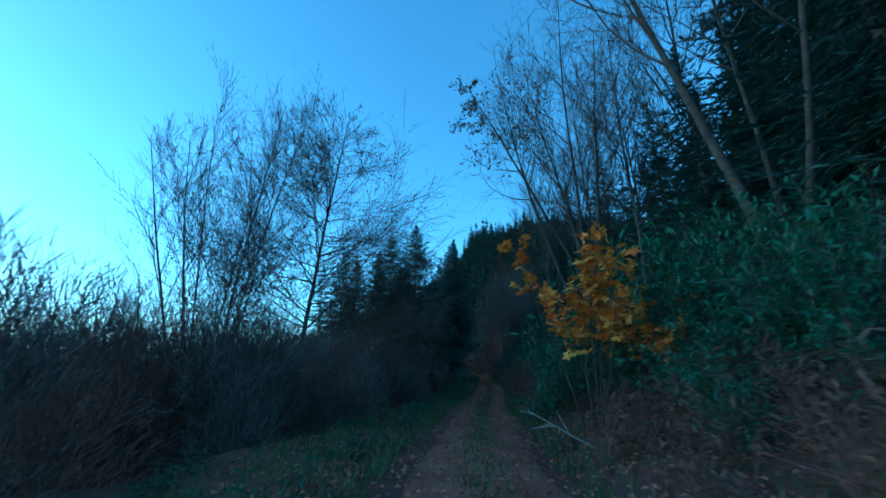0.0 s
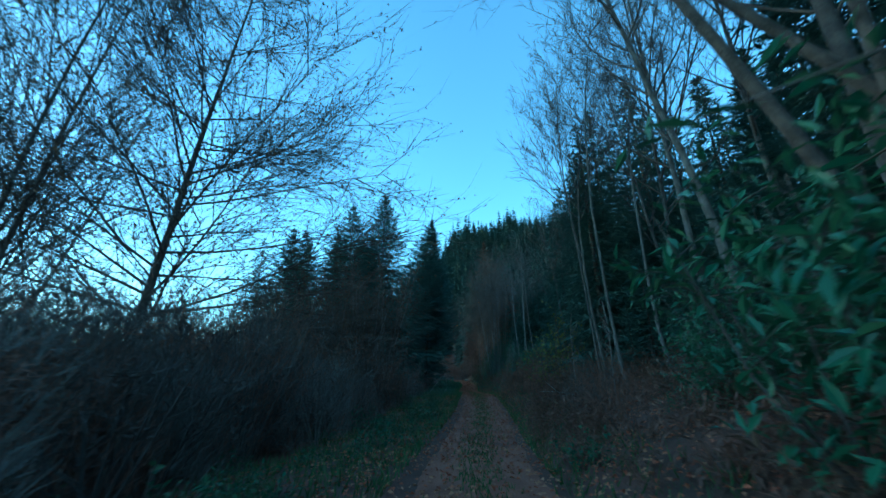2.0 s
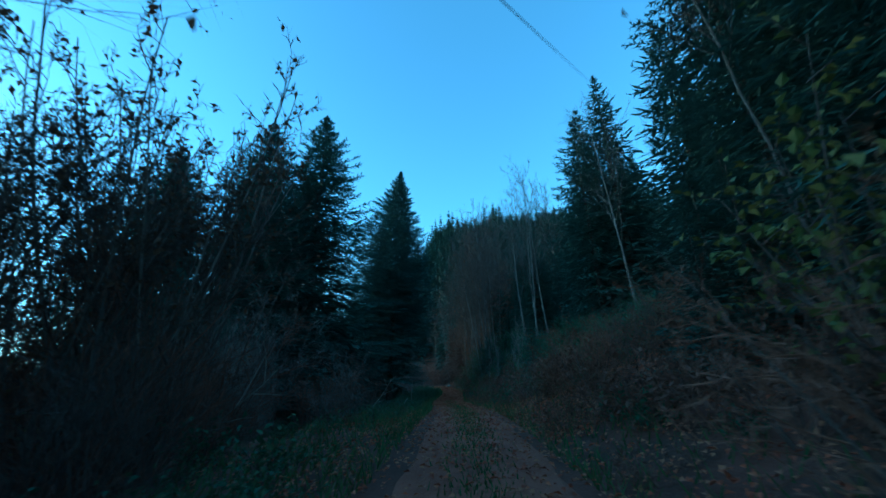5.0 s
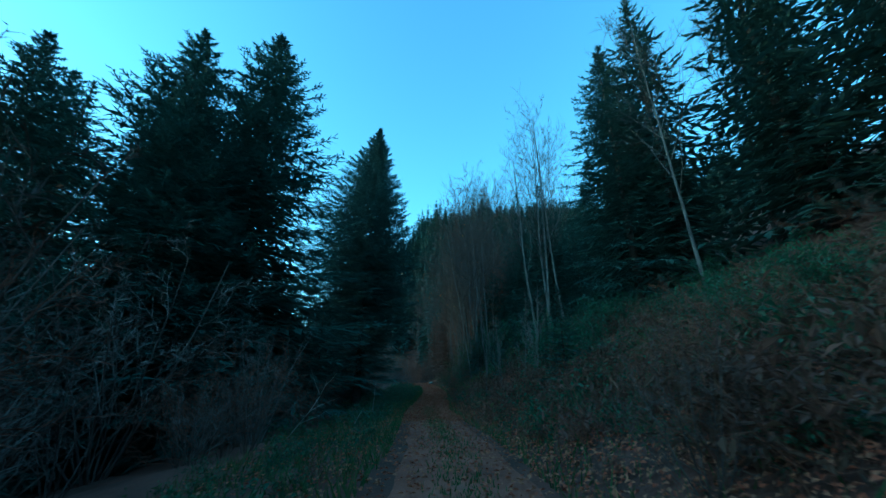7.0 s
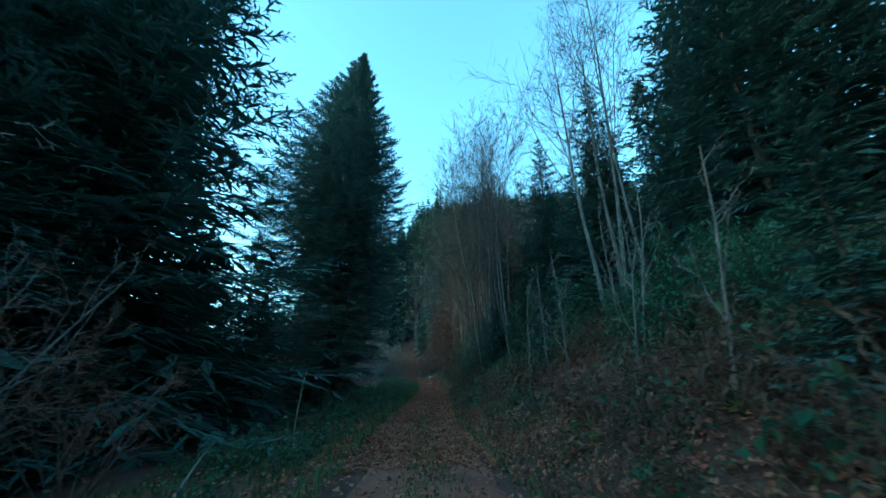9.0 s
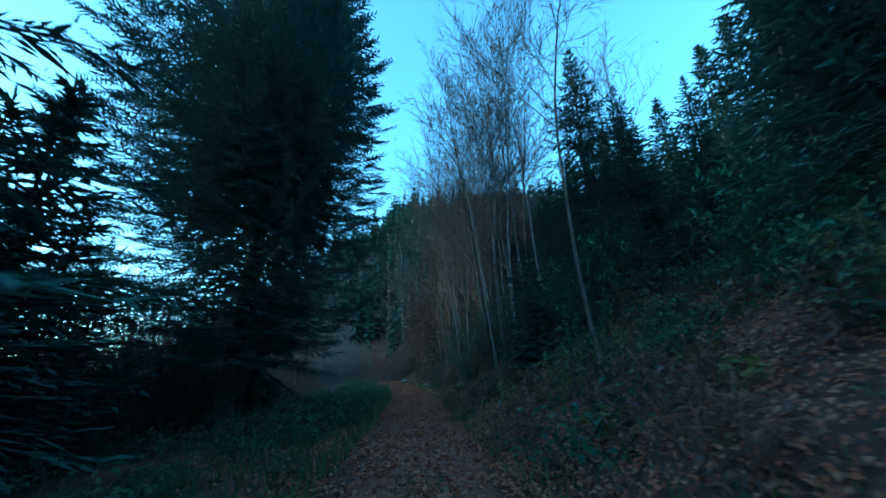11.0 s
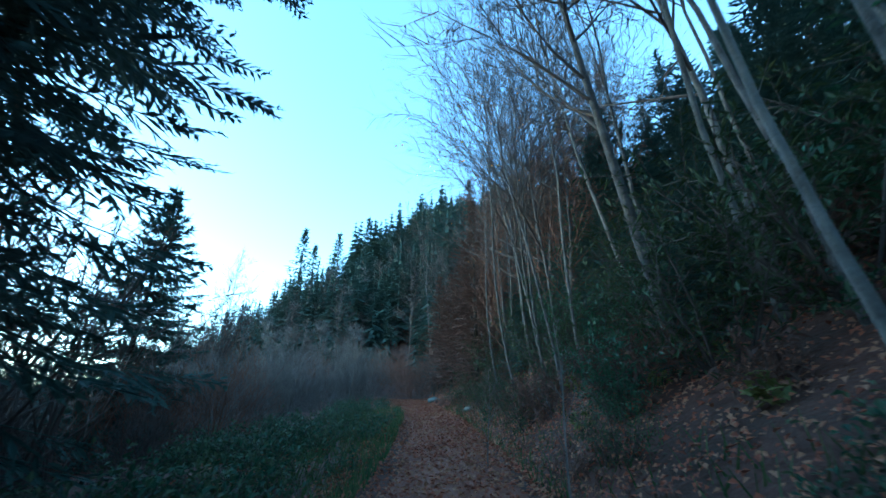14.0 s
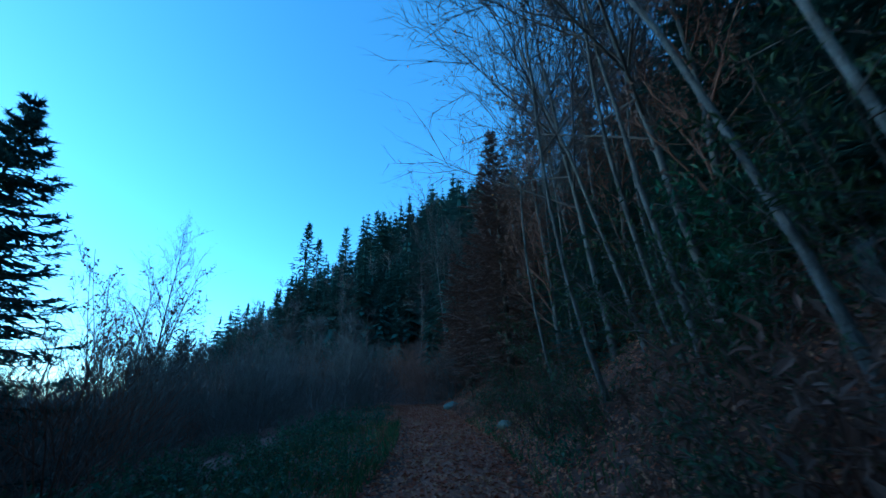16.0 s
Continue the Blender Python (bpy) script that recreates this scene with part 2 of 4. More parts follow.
def bare_tree(name, seed, height, radius, bark, twig, label, category="tree", stems=1, splay=8, lean=(0, 0), start=0.3, limbs=16, limb_len=0.32,
              spread=50, subs=9, twigs=7, hairs=3, rise=0.12, leaf=None, leaf_n=0, leaf_size=0.07, group="bare trees", trunk_wobble=0.05, thick=1.0,
              hair=0.011, joined=False, round_top=0.0, limb_wobble=0.16, tight=1.0, sub_len=(0.25, 0.5)):
    """A leafless or nearly leafless tree: tapered trunk, wandering limbs, fine twigs."""
    rng = random.Random(seed)
    root = tagged(new(name), label, category, group)
    leaves, all_limbs = Shape(), Shape()
    for s in range(stems):
        tilt = Vector((lean[0], lean[1], 1))
        if stems > 1:
            w = 2 * math.pi * (s + rng.random() * 0.5) / stems
            tilt += Vector((math.cos(w), math.sin(w), 0)) * math.tan(radians(splay)) * rng.uniform(0.4, 1.3)
        h = height * (1 if s == 0 else rng.uniform(0.75, 1.0))
        r = radius * (1 if s == 0 else rng.uniform(0.55, 0.95))
        foot = Vector((0, 0, -0.3)) + Vector((tilt.x, tilt.y, 0)) * (radius * 2 if stems > 1 else 0)
        pts = stem(rng, foot, tilt, h, 10, trunk_wobble, 0.0 if stems == 1 else 0.03)
        n = len(pts)
        radii = [r * (1.35 if i == 0 else 1.0) * (1 - 0.93 * (i / (n - 1)) ** 0.75) + 0.008 for i in range(n)]
        if joined and stems > 1:
            part("stem", Shape().tube(pts, radii, 5).mesh("stem", bark, True), root)
        else:
            part("trunk", Shape().tube(pts, radii, 8).mesh("trunk", bark, True), root)
        for k in range(limbs):
            f = start + (0.97 - start) * (k + rng.random()) / limbs
            p, d = along(pts, f)
            taper = 1.15 - 0.8 * (f - start) / (1 - start)
            if round_top:
                taper *= 0.55 + 0.6 * math.sin(math.pi * min(1, 0.12 + 0.8 * (f - start) / (1 - start))) * round_top
            ll = height * limb_len * taper * rng.uniform(0.7, 1.2)
            lp = stem(rng, p, side_way(rng, d, spread * rng.uniform(0.75, 1.2)), ll, 5, limb_wobble, rise)
            lr = r * 0.32 * (1.1 - f) * thick + 0.012
            shape = all_limbs if joined else Shape()
            shape.tube(lp, [lr * (1 - 0.8 * i / 5) for i in range(6)], 5 if lr > 0.03 else 3)
            boughs = max(4, round(subs * 1.3 * taper)) if round_top else subs
            for j in range(boughs):
                q, e = along(lp, 0.12 + 0.88 * (j + rng.random()) / boughs)
                sl = ll * rng.uniform(*sub_len)
                sp = stem(rng, q, side_way(rng, e, rng.uniform(30, 60) * tight), sl, 2, 0.2 * tight, rise)
                shape.tube(sp, [lr * 0.34 + 0.003, lr * 0.2 + 0.003, 0.004], 3)
                for t in range(twigs):
                    q2, e2 = along(sp, 0.15 + 0.85 * (t + rng.random()) / twigs)
                    tl = sl * rng.uniform(0.3, 0.65)
                    td = (side_way(rng, e2, rng.uniform(25, 60) * tight) + UP * rise).normalized()
                    shape.needle(q2, td, tl, hair * 1.5, rnd_dir(rng))
                    for _ in range(hairs):
                        q3 = q2 + td * tl * rng.uniform(0.15, 0.95)
                        shape.needle(q3, (side_way(rng, td, rng.uniform(20, 55) * tight) + UP * rise).normalized(), tl * rng.uniform(0.3, 0.7), hair, rnd_dir(rng))
                    for _ in range(leaf_n if leaf_n >= 1 else int(rng.random() < leaf_n)):
                        q3 = q2 + td * tl * rng.uniform(0.3, 1.1)
                        leaves.leaf(q3, (rnd_dir(rng) - UP * 0.6).normalized(), rnd_dir(rng), leaf_size * rng.uniform(0.7, 1.3), leaf_size * 0.65)
            if not joined:
                part("limb", shape.mesh("limb", twig, True), root)
    if joined:
        part("crown", all_limbs.mesh("crown", twig, True), root)
    if leaf and leaves.v:
        part("foliage", leaves.mesh("foliage", leaf), root)
    return root


def conifer(name, seed, height, radius, mat, label, clear=0.06, spacing=0.55, per=7, twig_n=10, needle_n=7, needle=0.16, droop=0.25, tip_up=0.2,
            group="conifers", trunk_r=None, wide=0.035, shape_pow=0.85, ragged=0.2, fine=0, bare_in=0.1, body=0.0, low=1.0, low_to=0.46, plume=0.09, thin=0.0, web=0.14, close=0.0, lop=0.0):
    """A spruce or fir: tapered trunk and whorls of boughs with needled side twigs."""
    rng = random.Random(seed)
    root = tagged(new(name), label, "conifer", group)
    tr = trunk_r or height * 0.011
    pts = [Vector((0, 0, -0.3)), Vector((0, 0, height * 0.3)), Vector((0, 0, height * 0.7)), Vector((0, 0, height))]
    part("trunk", Shape().tube(pts, [tr * 1.25, tr * 0.85, tr * 0.4, 0.015], 9).mesh("trunk", M_DARKBARK, True), root)
    crown = Shape()
    z = height * clear
    while z < height * 0.995:
        f = z / height
        rest = 1 - (f - clear) / (1 - clear)
        reach = radius * (rest ** shape_pow if rest > 0.22 else 0.22 ** shape_pow * rest / 0.22)
        if f < clear + 0.12:
            reach *= 0.8 + 0.2 * (f - clear) / 0.12
        reach *= low + (1 - low) * min(1.0, f / low_to)
        count = max(4, round(per * (0.5 + 0.5 * (1 - f)) * (0.6 if f < thin else 1.0)))
        w0 = rng.uniform(0, 6.28)
        for k in range(count):
            w = w0 + 2 * math.pi * (k + rng.uniform(-0.3, 0.3)) / count
            ln = max(0.14, reach * (1 - lop * math.cos(w)) * rng.uniform(1 - ragged * 1.3, 1 + ragged * 0.7))
            out = Vector((math.cos(w), math.sin(w), 0))
            pitch = 0.3 * f - droop * (1 - f) * 1.2 + rng.uniform(-0.12, 0.12)
            ax, p, n = [], Vector((0, 0, z + rng.uniform(-0.2, 0.2))), 4
            for i in range(n + 1):
                ax.append(p.copy())
                g = pitch + tip_up * (i / n) * 1.8 - droop * 0.3
                p = p + (out * math.cos(g) + UP * math.sin(g)) * ln / n
            crown.tube(ax[::2], [0.02 + 0.008 * ln, 0.016, 0.005], 3)
            tn = max(5, round(twig_n * min(1.0, 0.35 + ln / radius)))
            for t in range(tn):
                g = bare_in + (1 - bare_in) * (t + 0.5 * rng.random()) / tn
                q, e = along(ax, g)
                left = (t % 2) * 2 - 1
                side = e.cross(UP)
                if side.length < 0.05:
                    side = out.cross(UP)
                side.normalize()
                tl = (0.2 + 0.3 * ln * (1.1 - g) ** 0.5) * rng.uniform(0.7, 1.2) * min(1.0, 0.4 + 0.5 * ln)
                dvec = (e * 0.75 + side * left * 0.8 - UP * droop * rng.uniform(0.2, 1.2)).normalized()
                if t >= tn - 3:
                    dvec = (e + rnd_dir(rng) * 0.2).normalized()
                nrm = (UP + rnd_dir(rng) * 0.45).normalized()
                s2 = dvec.cross(nrm)
                s2.normalize()
                if g < (body if f > thin else 0.0):
                    crown.leaf(q - dvec * 0.05, dvec, nrm, tl * 0.95, 0.08 + web * tl, 0.12)
                if fine:
                    # side shoots, each a narrow brush of needles
                    shoots = [(q, dvec, tl)]
                    nf = fine * 2 if f < close else fine
                    for m in range(nf):
                        h = (m + 0.6) / nf
                        shoots.append((q + dvec * tl * h, (dvec * 0.8 + s2 * (1 if m % 2 else -1) * 0.75 - UP * droop * rng.random()).normalized(), tl * (0.7 - 0.42 * h) * (0.62 if f < close else 1.0)))
                    for o, sd, sl in shoots:
                        up2 = (nrm + rnd_dir(rng) * 0.5).normalized()
                        s3 = sd.cross(up2)
                        s3.normalize()
                        crown.leaf(o, sd, up2, sl * 0.95, plume * (1.2 if f < close else 1.8), 0.15)
                        for m in range(max(3, int(needle_n * sl / tl))):
                            h = rng.random()
                            nd = (sd * 0.75 + s3 * (1 if m % 2 else -1) * rng.uniform(0.3, 0.8) + up2 * rng.uniform(-0.2, 0.6)).normalized()
                            crown.needle(o + sd * sl * h, nd, needle * rng.uniform(0.8, 1.3), wide, (up2 + rnd_dir(rng) * 0.7).normalized())
                    continue
                crown.leaf(q - dvec * 0.05, dvec, nrm, tl * 0.9, 0.1 + web * tl, 0.12)
                crown.needle(q + dvec * tl * 0.4, (dvec + s2 * rng.uniform(-0.5, 0.5)).normalized(), tl * 0.55, 0.07 + 0.1 * tl, nrm)
                for m in range(needle_n):
                    h = (m + rng.random()) / needle_n
                    o = q + dvec * tl * h
                    lr = -1 if m % 2 else 1
                    nd = (dvec * 0.9 + s2 * lr * rng.uniform(0.35, 0.8) + nrm * rng.uniform(-0.7, 0.3)).normalized()
                    crown.needle(o, nd, needle * rng.uniform(0.8, 1.4), wide, (nrm + rnd_dir(rng) * 0.8).normalized())
        z += spacing * rng.uniform(0.75, 1.25) * (1.0 - 0.45 * f)
    for k in range(5):
        crown.needle(Vector((0, 0, height * 0.985)), (UP + rnd_dir(rng) * 0.25).normalized(), 0.35 + height * 0.012, 0.05, rnd_dir(rng))
    part("crown", crown.mesh("crown", mat), root)
    return root


def leafy_shrub(name, seed, height, width, mat, label, stems=9, twigs=7, leaves=6, size=0.12, slim=0.4, lobed=False, droop=0.3, group="leafy shrubs",
                bark=None, category="shrub", base=0.25):
    """A shrub of thin stems set with leaves."""
    rng = random.Random(seed)
    root = tagged(new(name), label, category, group)
    wood, fol = Shape(), Shape()
    for s in range(stems):
        w = rng.uniform(0, 6.28)
        out = Vector((math.cos(w), math.sin(w), 0))
        d = (UP + out * width / height * rng.uniform(0.1, 0.75)).normalized()
        pts = stem(rng, out * width * 0.1 * rng.random() - UP * 0.1, d, height * rng.uniform(0.6, 1.1), 5, 0.16, 0.02)
        r = 0.006 + height * 0.005
        wood.tube([pts[0], pts[2], pts[5]], [r, r * 0.7, r * 0.25], 4)
        for t in range(twigs):
            q, e = along(pts, base + (1 - base) * (t + rng.random()) / twigs)
            tp = stem(rng, q, side_way(rng, e, rng.uniform(35, 75)), width * rng.uniform(0.15, 0.38), 3, 0.2, 0.03)
            wood.tube([tp[0], tp[3]], [r * 0.4, 0.002], 3)
            for j in range(leaves):
                q2, e2 = along(tp, 0.15 + 0.85 * (j + rng.random()) / leaves)
                d2 = (side_way(rng, e2, rng.uniform(35, 80)) - UP * droop * rng.random()).normalized()
                z = size * rng.uniform(0.65, 1.25)
                if lobed:
                    fol.lobed(q2, d2, (UP + rnd_dir(rng) * 0.6), z, rng)
                else:
                    fol.leaf(q2, d2, (UP + rnd_dir(rng) * 0.5), z, z * slim)
    part("wood", wood.mesh("wood", bark or M_TWIG, True), root)
    part("foliage", fol.mesh("foliage", mat), root)
    return root


def thicket(name, seed, height, width, mat, label, rays=1000, stems=7):
    """A rounded leafless bush: thin stems under a dome of fine twigs."""
    rng = random.Random(seed)
    root = tagged(new(name), label, "shrub", "thickets")
    crown = Shape()
    for s in range(stems):
        w = 2 * math.pi * (s + rng.random()) / stems
        d = (UP + Vector((math.cos(w), math.sin(w), 0)) * rng.uniform(0.1, 0.6) * width / height).normalized()
        pts = stem(rng, Vector((0, 0, -0.4)), d, height * rng.uniform(0.7, 1.0), 4, 0.14, 0.02)
        part("stem", Shape().tube(pts, [0.035, 0.028, 0.02, 0.012, 0.004], 4).mesh("stem", mat, True), root)
    for k in range(rays):
        w, c = rng.uniform(0, 6.283), rng.uniform(0.0, 1.0)
        r = 0.45 + 0.55 * rng.random() ** 0.5
        lump = 0.82 + 0.18 * math.sin(3 * w + seed) * math.cos(5 * c + seed)
        s = math.sqrt(1 - c * c)
        out = Vector((math.cos(w) * s, math.sin(w) * s, c))
        p = Vector((out.x * width / 2, out.y * width / 2, out.z * height)) * (r * lump)
        d = (out * 0.7 + UP * 0.7 + rnd_dir(rng) * 0.75).normalized()
        ln = height * rng.uniform(0.08, 0.17)
        crown.needle(p - d * ln * 0.5, d, ln, rng.uniform(0.014, 0.03), rnd_dir(rng))
    part("crown", crown.mesh("crown", mat), root)
    return root


def put(proto, x, y, turn=0.0, size=1.0, lean=(0, 0), sink=0.1, dz=None):
    """A copy of a thing, standing on the ground."""
    ob = copy_thing(proto, Matrix.Identity(4))
    z = float(ground_z(x, y)) - sink if dz is None else dz
    ob.matrix_basis = Matrix.Translation((x, y, z)) @ Euler((radians(lean[0]), radians(lean[1]), 0)).to_matrix().to_4x4() @ Matrix.Rotation(radians(turn), 4, "Z") @ Matrix.Scale(size, 4)
    return ob


def scatter(name, protos, spots, label, category):
    """Many small plants joined into one object: spots of x, y, turn and size."""
    parts = {}
    for k, proto in enumerate(protos):
        for o in proto.children:
            n = len(o.data.vertices)
            co = np.empty(n * 3, np.float32)
            o.data.vertices.foreach_get("co", co)
            parts.setdefault(k, []).append((co.reshape(n, 3), [tuple(p.vertices) for p in o.data.polygons], o.data.materials[0]))
    mats = []
    verts, faces, slots, base = [], [], [], 0
    for k, (x, y, turn, size) in enumerate(spots):
        c, w = math.cos(turn) * size, math.sin(turn) * size
        m = np.array(((c, w, 0), (-w, c, 0), (0, 0, size)))
        off = np.array((x, y, float(ground_z(x, y)) - 0.08))
        for co, fs, mat in parts[k % len(protos)]:
            if mat not in mats:
                mats.append(mat)
            verts.append(co @ m + off)
            faces += [tuple(i + base for i in f) for f in fs]
            slots += [mats.index(mat)] * len(fs)
            base += len(co)
    me = bpy.data.meshes.new(name)
    me.from_pydata(np.concatenate(verts).tolist(), [], faces)
    for mat in mats:
        me.materials.append(mat)
    me.polygons.foreach_set("material_index", slots)
    me.update()
    return tagged(new(name, me), label, category, kind="stuff")


def drop_proto(ob):
    for o in (*ob.children_recursive, ob):
        bpy.data.objects.remove(o)


# ---------------------------------------------------------------- ground and track
def graded(lo, hi, near_lo, near_hi, fine, growth):
    mid = list(np.arange(near_lo, near_hi + 1e-6, fine))
    step, v = fine, near_lo
    while v > lo:
        step *= growth
        v -= step
        mid.insert(0, v)
    step, v = fine, near_hi
    while v < hi:
        step *= growth
        v += step
        mid.append(v)
    return np.array(mid)


gxs = graded(-900, 900, -6, 22, 0.4, 1.12)
gys = graded(-700, 1500, -12, 112, 0.5, 1.12)
GX, GY = np.meshgrid(gxs, gys)
GZ = ground_z(GX, GY)
nx, ny = len(gxs), len(gys)
gv = list(zip(GX.ravel().tolist(), GY.ravel().tolist(), GZ.ravel().tolist()))
gf = [(j * nx + i, j * nx + i + 1, (j + 1) * nx + i + 1, (j + 1) * nx + i) for j in range(ny - 1) for i in range(nx - 1)]
tagged(new("ground", mesh_from("ground", gv, gf, M_SOIL, True)), "dark forest soil with moss and fallen leaves", "ground", kind="structure")

tys = np.arange(-30, 135, 0.4)
tus = np.linspace(-1.1, 1.1, 13)
tv, tf = [], []
for j, y in enumerate(tys):
    dx = float(track_x(y + 0.5) - track_x(y - 0.5))
    for i, u in enumerate(tus):
        edge = 0.12 * math.sin(y * 1.7 + i) if i in (0, 12) else 0
        x = float(track_x(y)) + 0.3 + u + edge
        z = float(track_z(y)) + 0.05 - 0.05 * math.exp(-((abs(u) - 0.75) / 0.28) ** 2) + 0.012 * math.sin(y * 3.1 + u * 5) - (0.12 if i in (0, 12) else 0)
        tv.append((x, y - u * dx, z))
for j in range(len(tys) - 1):
    for i in range(12):
        p = j * 13 + i
        tf.append((p, p + 1, p + 14, p + 13))
tagged(new("road", mesh_from("road", tv, tf, M_TRACK, True)), "narrow unpaved forest track strewn with brown leaves", "track", kind="structure")


# ---------------------------------------------------------------- conifers
rng = random.Random(7)
P_SPRUCE = conifer("spruce_tree", 1, 24.5, 7.6, M_NEEDLE, "tall dark spruce with ragged drooping boughs", clear=0.03, per=9, twig_n=12, needle_n=5, needle=0.15, wide=0.035, droop=0.28, tip_up=0.24, spacing=0.55, ragged=0.28, fine=4, body=0.75, shape_pow=0.72, plume=0.05, web=0.14)
P_FIR = conifer("fir_tree", 2, 28.6, 9.9, M_BLUENEEDLE, "broad conical fir with dense blue-green boughs", clear=0.1, per=13, twig_n=15, needle_n=5, needle=0.1, wide=0.026, droop=0.22, tip_up=0.3, spacing=0.48, shape_pow=0.98, low=0.4, low_to=0.5, lop=0.2, trunk_r=0.27, fine=6, body=0.45, bare_in=0.12, plume=0.055, ragged=0.15, thin=0.27, web=0.15, close=0.5)
P_NEAR = [conifer("spruce_tree", 18 + k, 22, 5.2 + 0.5 * k, M_NEEDLE, "dark spruce at the edge of the wood", clear=0.04, per=8, twig_n=11, needle_n=6, needle=0.15, wide=0.045, droop=0.3, tip_up=0.22, spacing=0.62, ragged=0.3, shape_pow=0.78, web=0.2) for k in range(2)]
P_EDGE = [conifer("spruce_tree", 24 + k, 22, 5.2 + 0.5 * k, M_NEEDLE, "dark spruce at the edge of the wood", clear=0.04, per=7, twig_n=10, needle_n=3, needle=0.14, wide=0.04, droop=0.32, tip_up=0.2, spacing=0.64, ragged=0.3, shape_pow=0.75, fine=3, body=0.7, plume=0.05, web=0.14) for k in range(2)]
P_UNDER = [conifer("young_spruce", 23 + k, 7, 2.2 + 0.3 * k, M_NEEDLE, "bushy young spruce under the taller trees", clear=0.02, per=7, twig_n=6, needle_n=3, needle=0.22, wide=0.08, droop=0.22, tip_up=0.2, spacing=0.45, ragged=0.3) for k in range(2)]
P_BUSH = [conifer("young_spruce", 27 + k, 7, 2.3 + 0.3 * k, M_NEEDLE, "bushy young spruce under the taller trees", clear=0.02, per=7, twig_n=8, needle_n=4, needle=0.09, wide=0.026, droop=0.24, tip_up=0.2, spacing=0.42, ragged=0.3, fine=2, body=0.8, plume=0.045, web=0.18) for k in range(2)]
P_MID = [conifer("spruce_tree", 11 + k, 22, 4.2 + 0.4 * k, M_NEEDLE, "dark spruce on the wooded slope", per=7, twig_n=6, needle_n=3, needle=0.5, droop=0.3, spacing=0.85, wide=0.18, ragged=0.3, shape_pow=0.7) for k in range(3)]
P_FAR = [conifer("spruce_tree", 15 + k, 22, 4.0 + 0.4 * k, M_NEEDLE, "dark spruce deep in the wooded slope", per=6, twig_n=5, needle_n=1, needle=0.8, droop=0.3, spacing=1.0, wide=0.35, ragged=0.3) for k in range(2)]
P_LIGHT = conifer("young_spruce", 21, 9, 2.7, M_NEEDLE, "young spruce with open tiers of boughs", per=9, twig_n=12, needle_n=6, needle=0.13, droop=0.3, tip_up=0.26, spacing=0.46, wide=0.035, fine=4, body=0.5, plume=0.05)

put(P_FIR, 1.2, 75.9, 0, 1.0, (0, 2.0))
P_SLIM = conifer("spruce_tree", 29, 15.5, 3.9, M_NEEDLE, "slender spruce with thin hanging boughs beside the fir", clear=0.08, per=6, twig_n=11, needle_n=5, needle=0.1, wide=0.024, droop=0.4, tip_up=0.2, spacing=0.62, shape_pow=0.7, trunk_r=0.17, fine=5, bare_in=0.2, plume=0.05, ragged=0.25)
put(P_SLIM, 1.2, 79.0, 70, 1.0, (0, 4))
put(P_SPRUCE, -4.6, 62.6, 40, 1.12)
put(P_SPRUCE, -8.4, 60.2, 160, 1.05)
put(P_SPRUCE, -6.6, 58.0, 220, 0.8)
for x, y, s in ((-6.4, 63.8, 1.1), (-10.6, 62, 1.1), (-13.6, 60, 1.0), (-18.5, 58.5, 1.0)):
    put(P_NEAR[int(y) % 2], x, y, rng.uniform(0, 360), s)
put(P_SPRUCE, -16.2, 61.6, 250, 1.0)
put(P_SPRUCE, -11.5, 66.5, 75, 1.0)
put(P_SPRUCE, -12.8, 56.0, 100, 0.85)
put(P_SPRUCE, -6.6, 66.5, 300, 0.9)
put(P_LIGHT, -3.1, 91.8, 35, 1.3)
for x, y, s, v in ((18.5, 40.0, 1.0, 0), (25.5, 49.5, 0.95, 1), (31, 74, 1.0, 2), (14.4, 63.6, 0.53, 0), (24, 68, 0.95, 1), (22, 74, 0.5, 2),
                   (15, 12, 1.1, 1), (12.5, 8.5, 1.0, 0), (18, 17, 1.1, 2), (19.8, 61.5, 0.95, 1), (13.8, 22, 0.75, 2), (10.3, 33.2, 0.68, 0), (12.9, 36.5, 0.8, 1), (12.6, 39, 0.7, 2), (10.9, 14.4, 0.62, 1), (20.5, 58.5, 1.0, 0), (23.5, 53.5, 1.0, 1), (18.2, 59.6, 0.85, 0), (18.5, 80.5, 0.5, 1), (17.5, 77.2, 0.75, 0), (20, 86, 0.5, 1),
                   (17, 75.8, 0.42, 1), (19.5, 83, 0.4, 0), (-22, 45, 0.5, 1), (-9, 49, 0.4, 2), (-27, 34, 0.6, 0)):
    put((P_EDGE if 0 < x < 20 else P_NEAR)[v % 2], x, y, rng.uniform(0, 360), s)
for k in range(16):
    put(P_UNDER[k % 2], rng.uniform(-20, -4), rng.uniform(66, 84) if k % 3 else rng.uniform(46, 58), rng.uniform(0, 360), rng.uniform(0.9, 1.5))
for x, y, s in ((-9, 46, 1.1), (-12, 44, 1.2), (-7, 49, 1.1), (-15, 47, 1.3), (-11, 50, 1.2), (-2.5, 66, 1.2), (-3.5, 69, 1.3), (-1.5, 71, 1.0), (-0.8, 68.5, 1.2), (-2.2, 70.5, 1.45), (-4.2, 67.6, 1.6), (-5, 72, 1.6), (-9, 78, 1.0), (-6, 83, 0.8), (-14, 84, 1.1), (-4.6, 57.2, 1.0), (-8.5, 55, 1.1), (-2.6, 59.6, 0.9), (-12, 52, 1.0), (-16, 55, 1.2), (-6.5, 52.5, 0.8), (-20, 52, 1.2), (-15.0, 13.5, 0.62), (-12.4, 10.8, 0.5), (-17.5, 16, 0.7)):
    put(P_UNDER[int(10 * s) % 2], x, y, rng.uniform(0, 360), s)
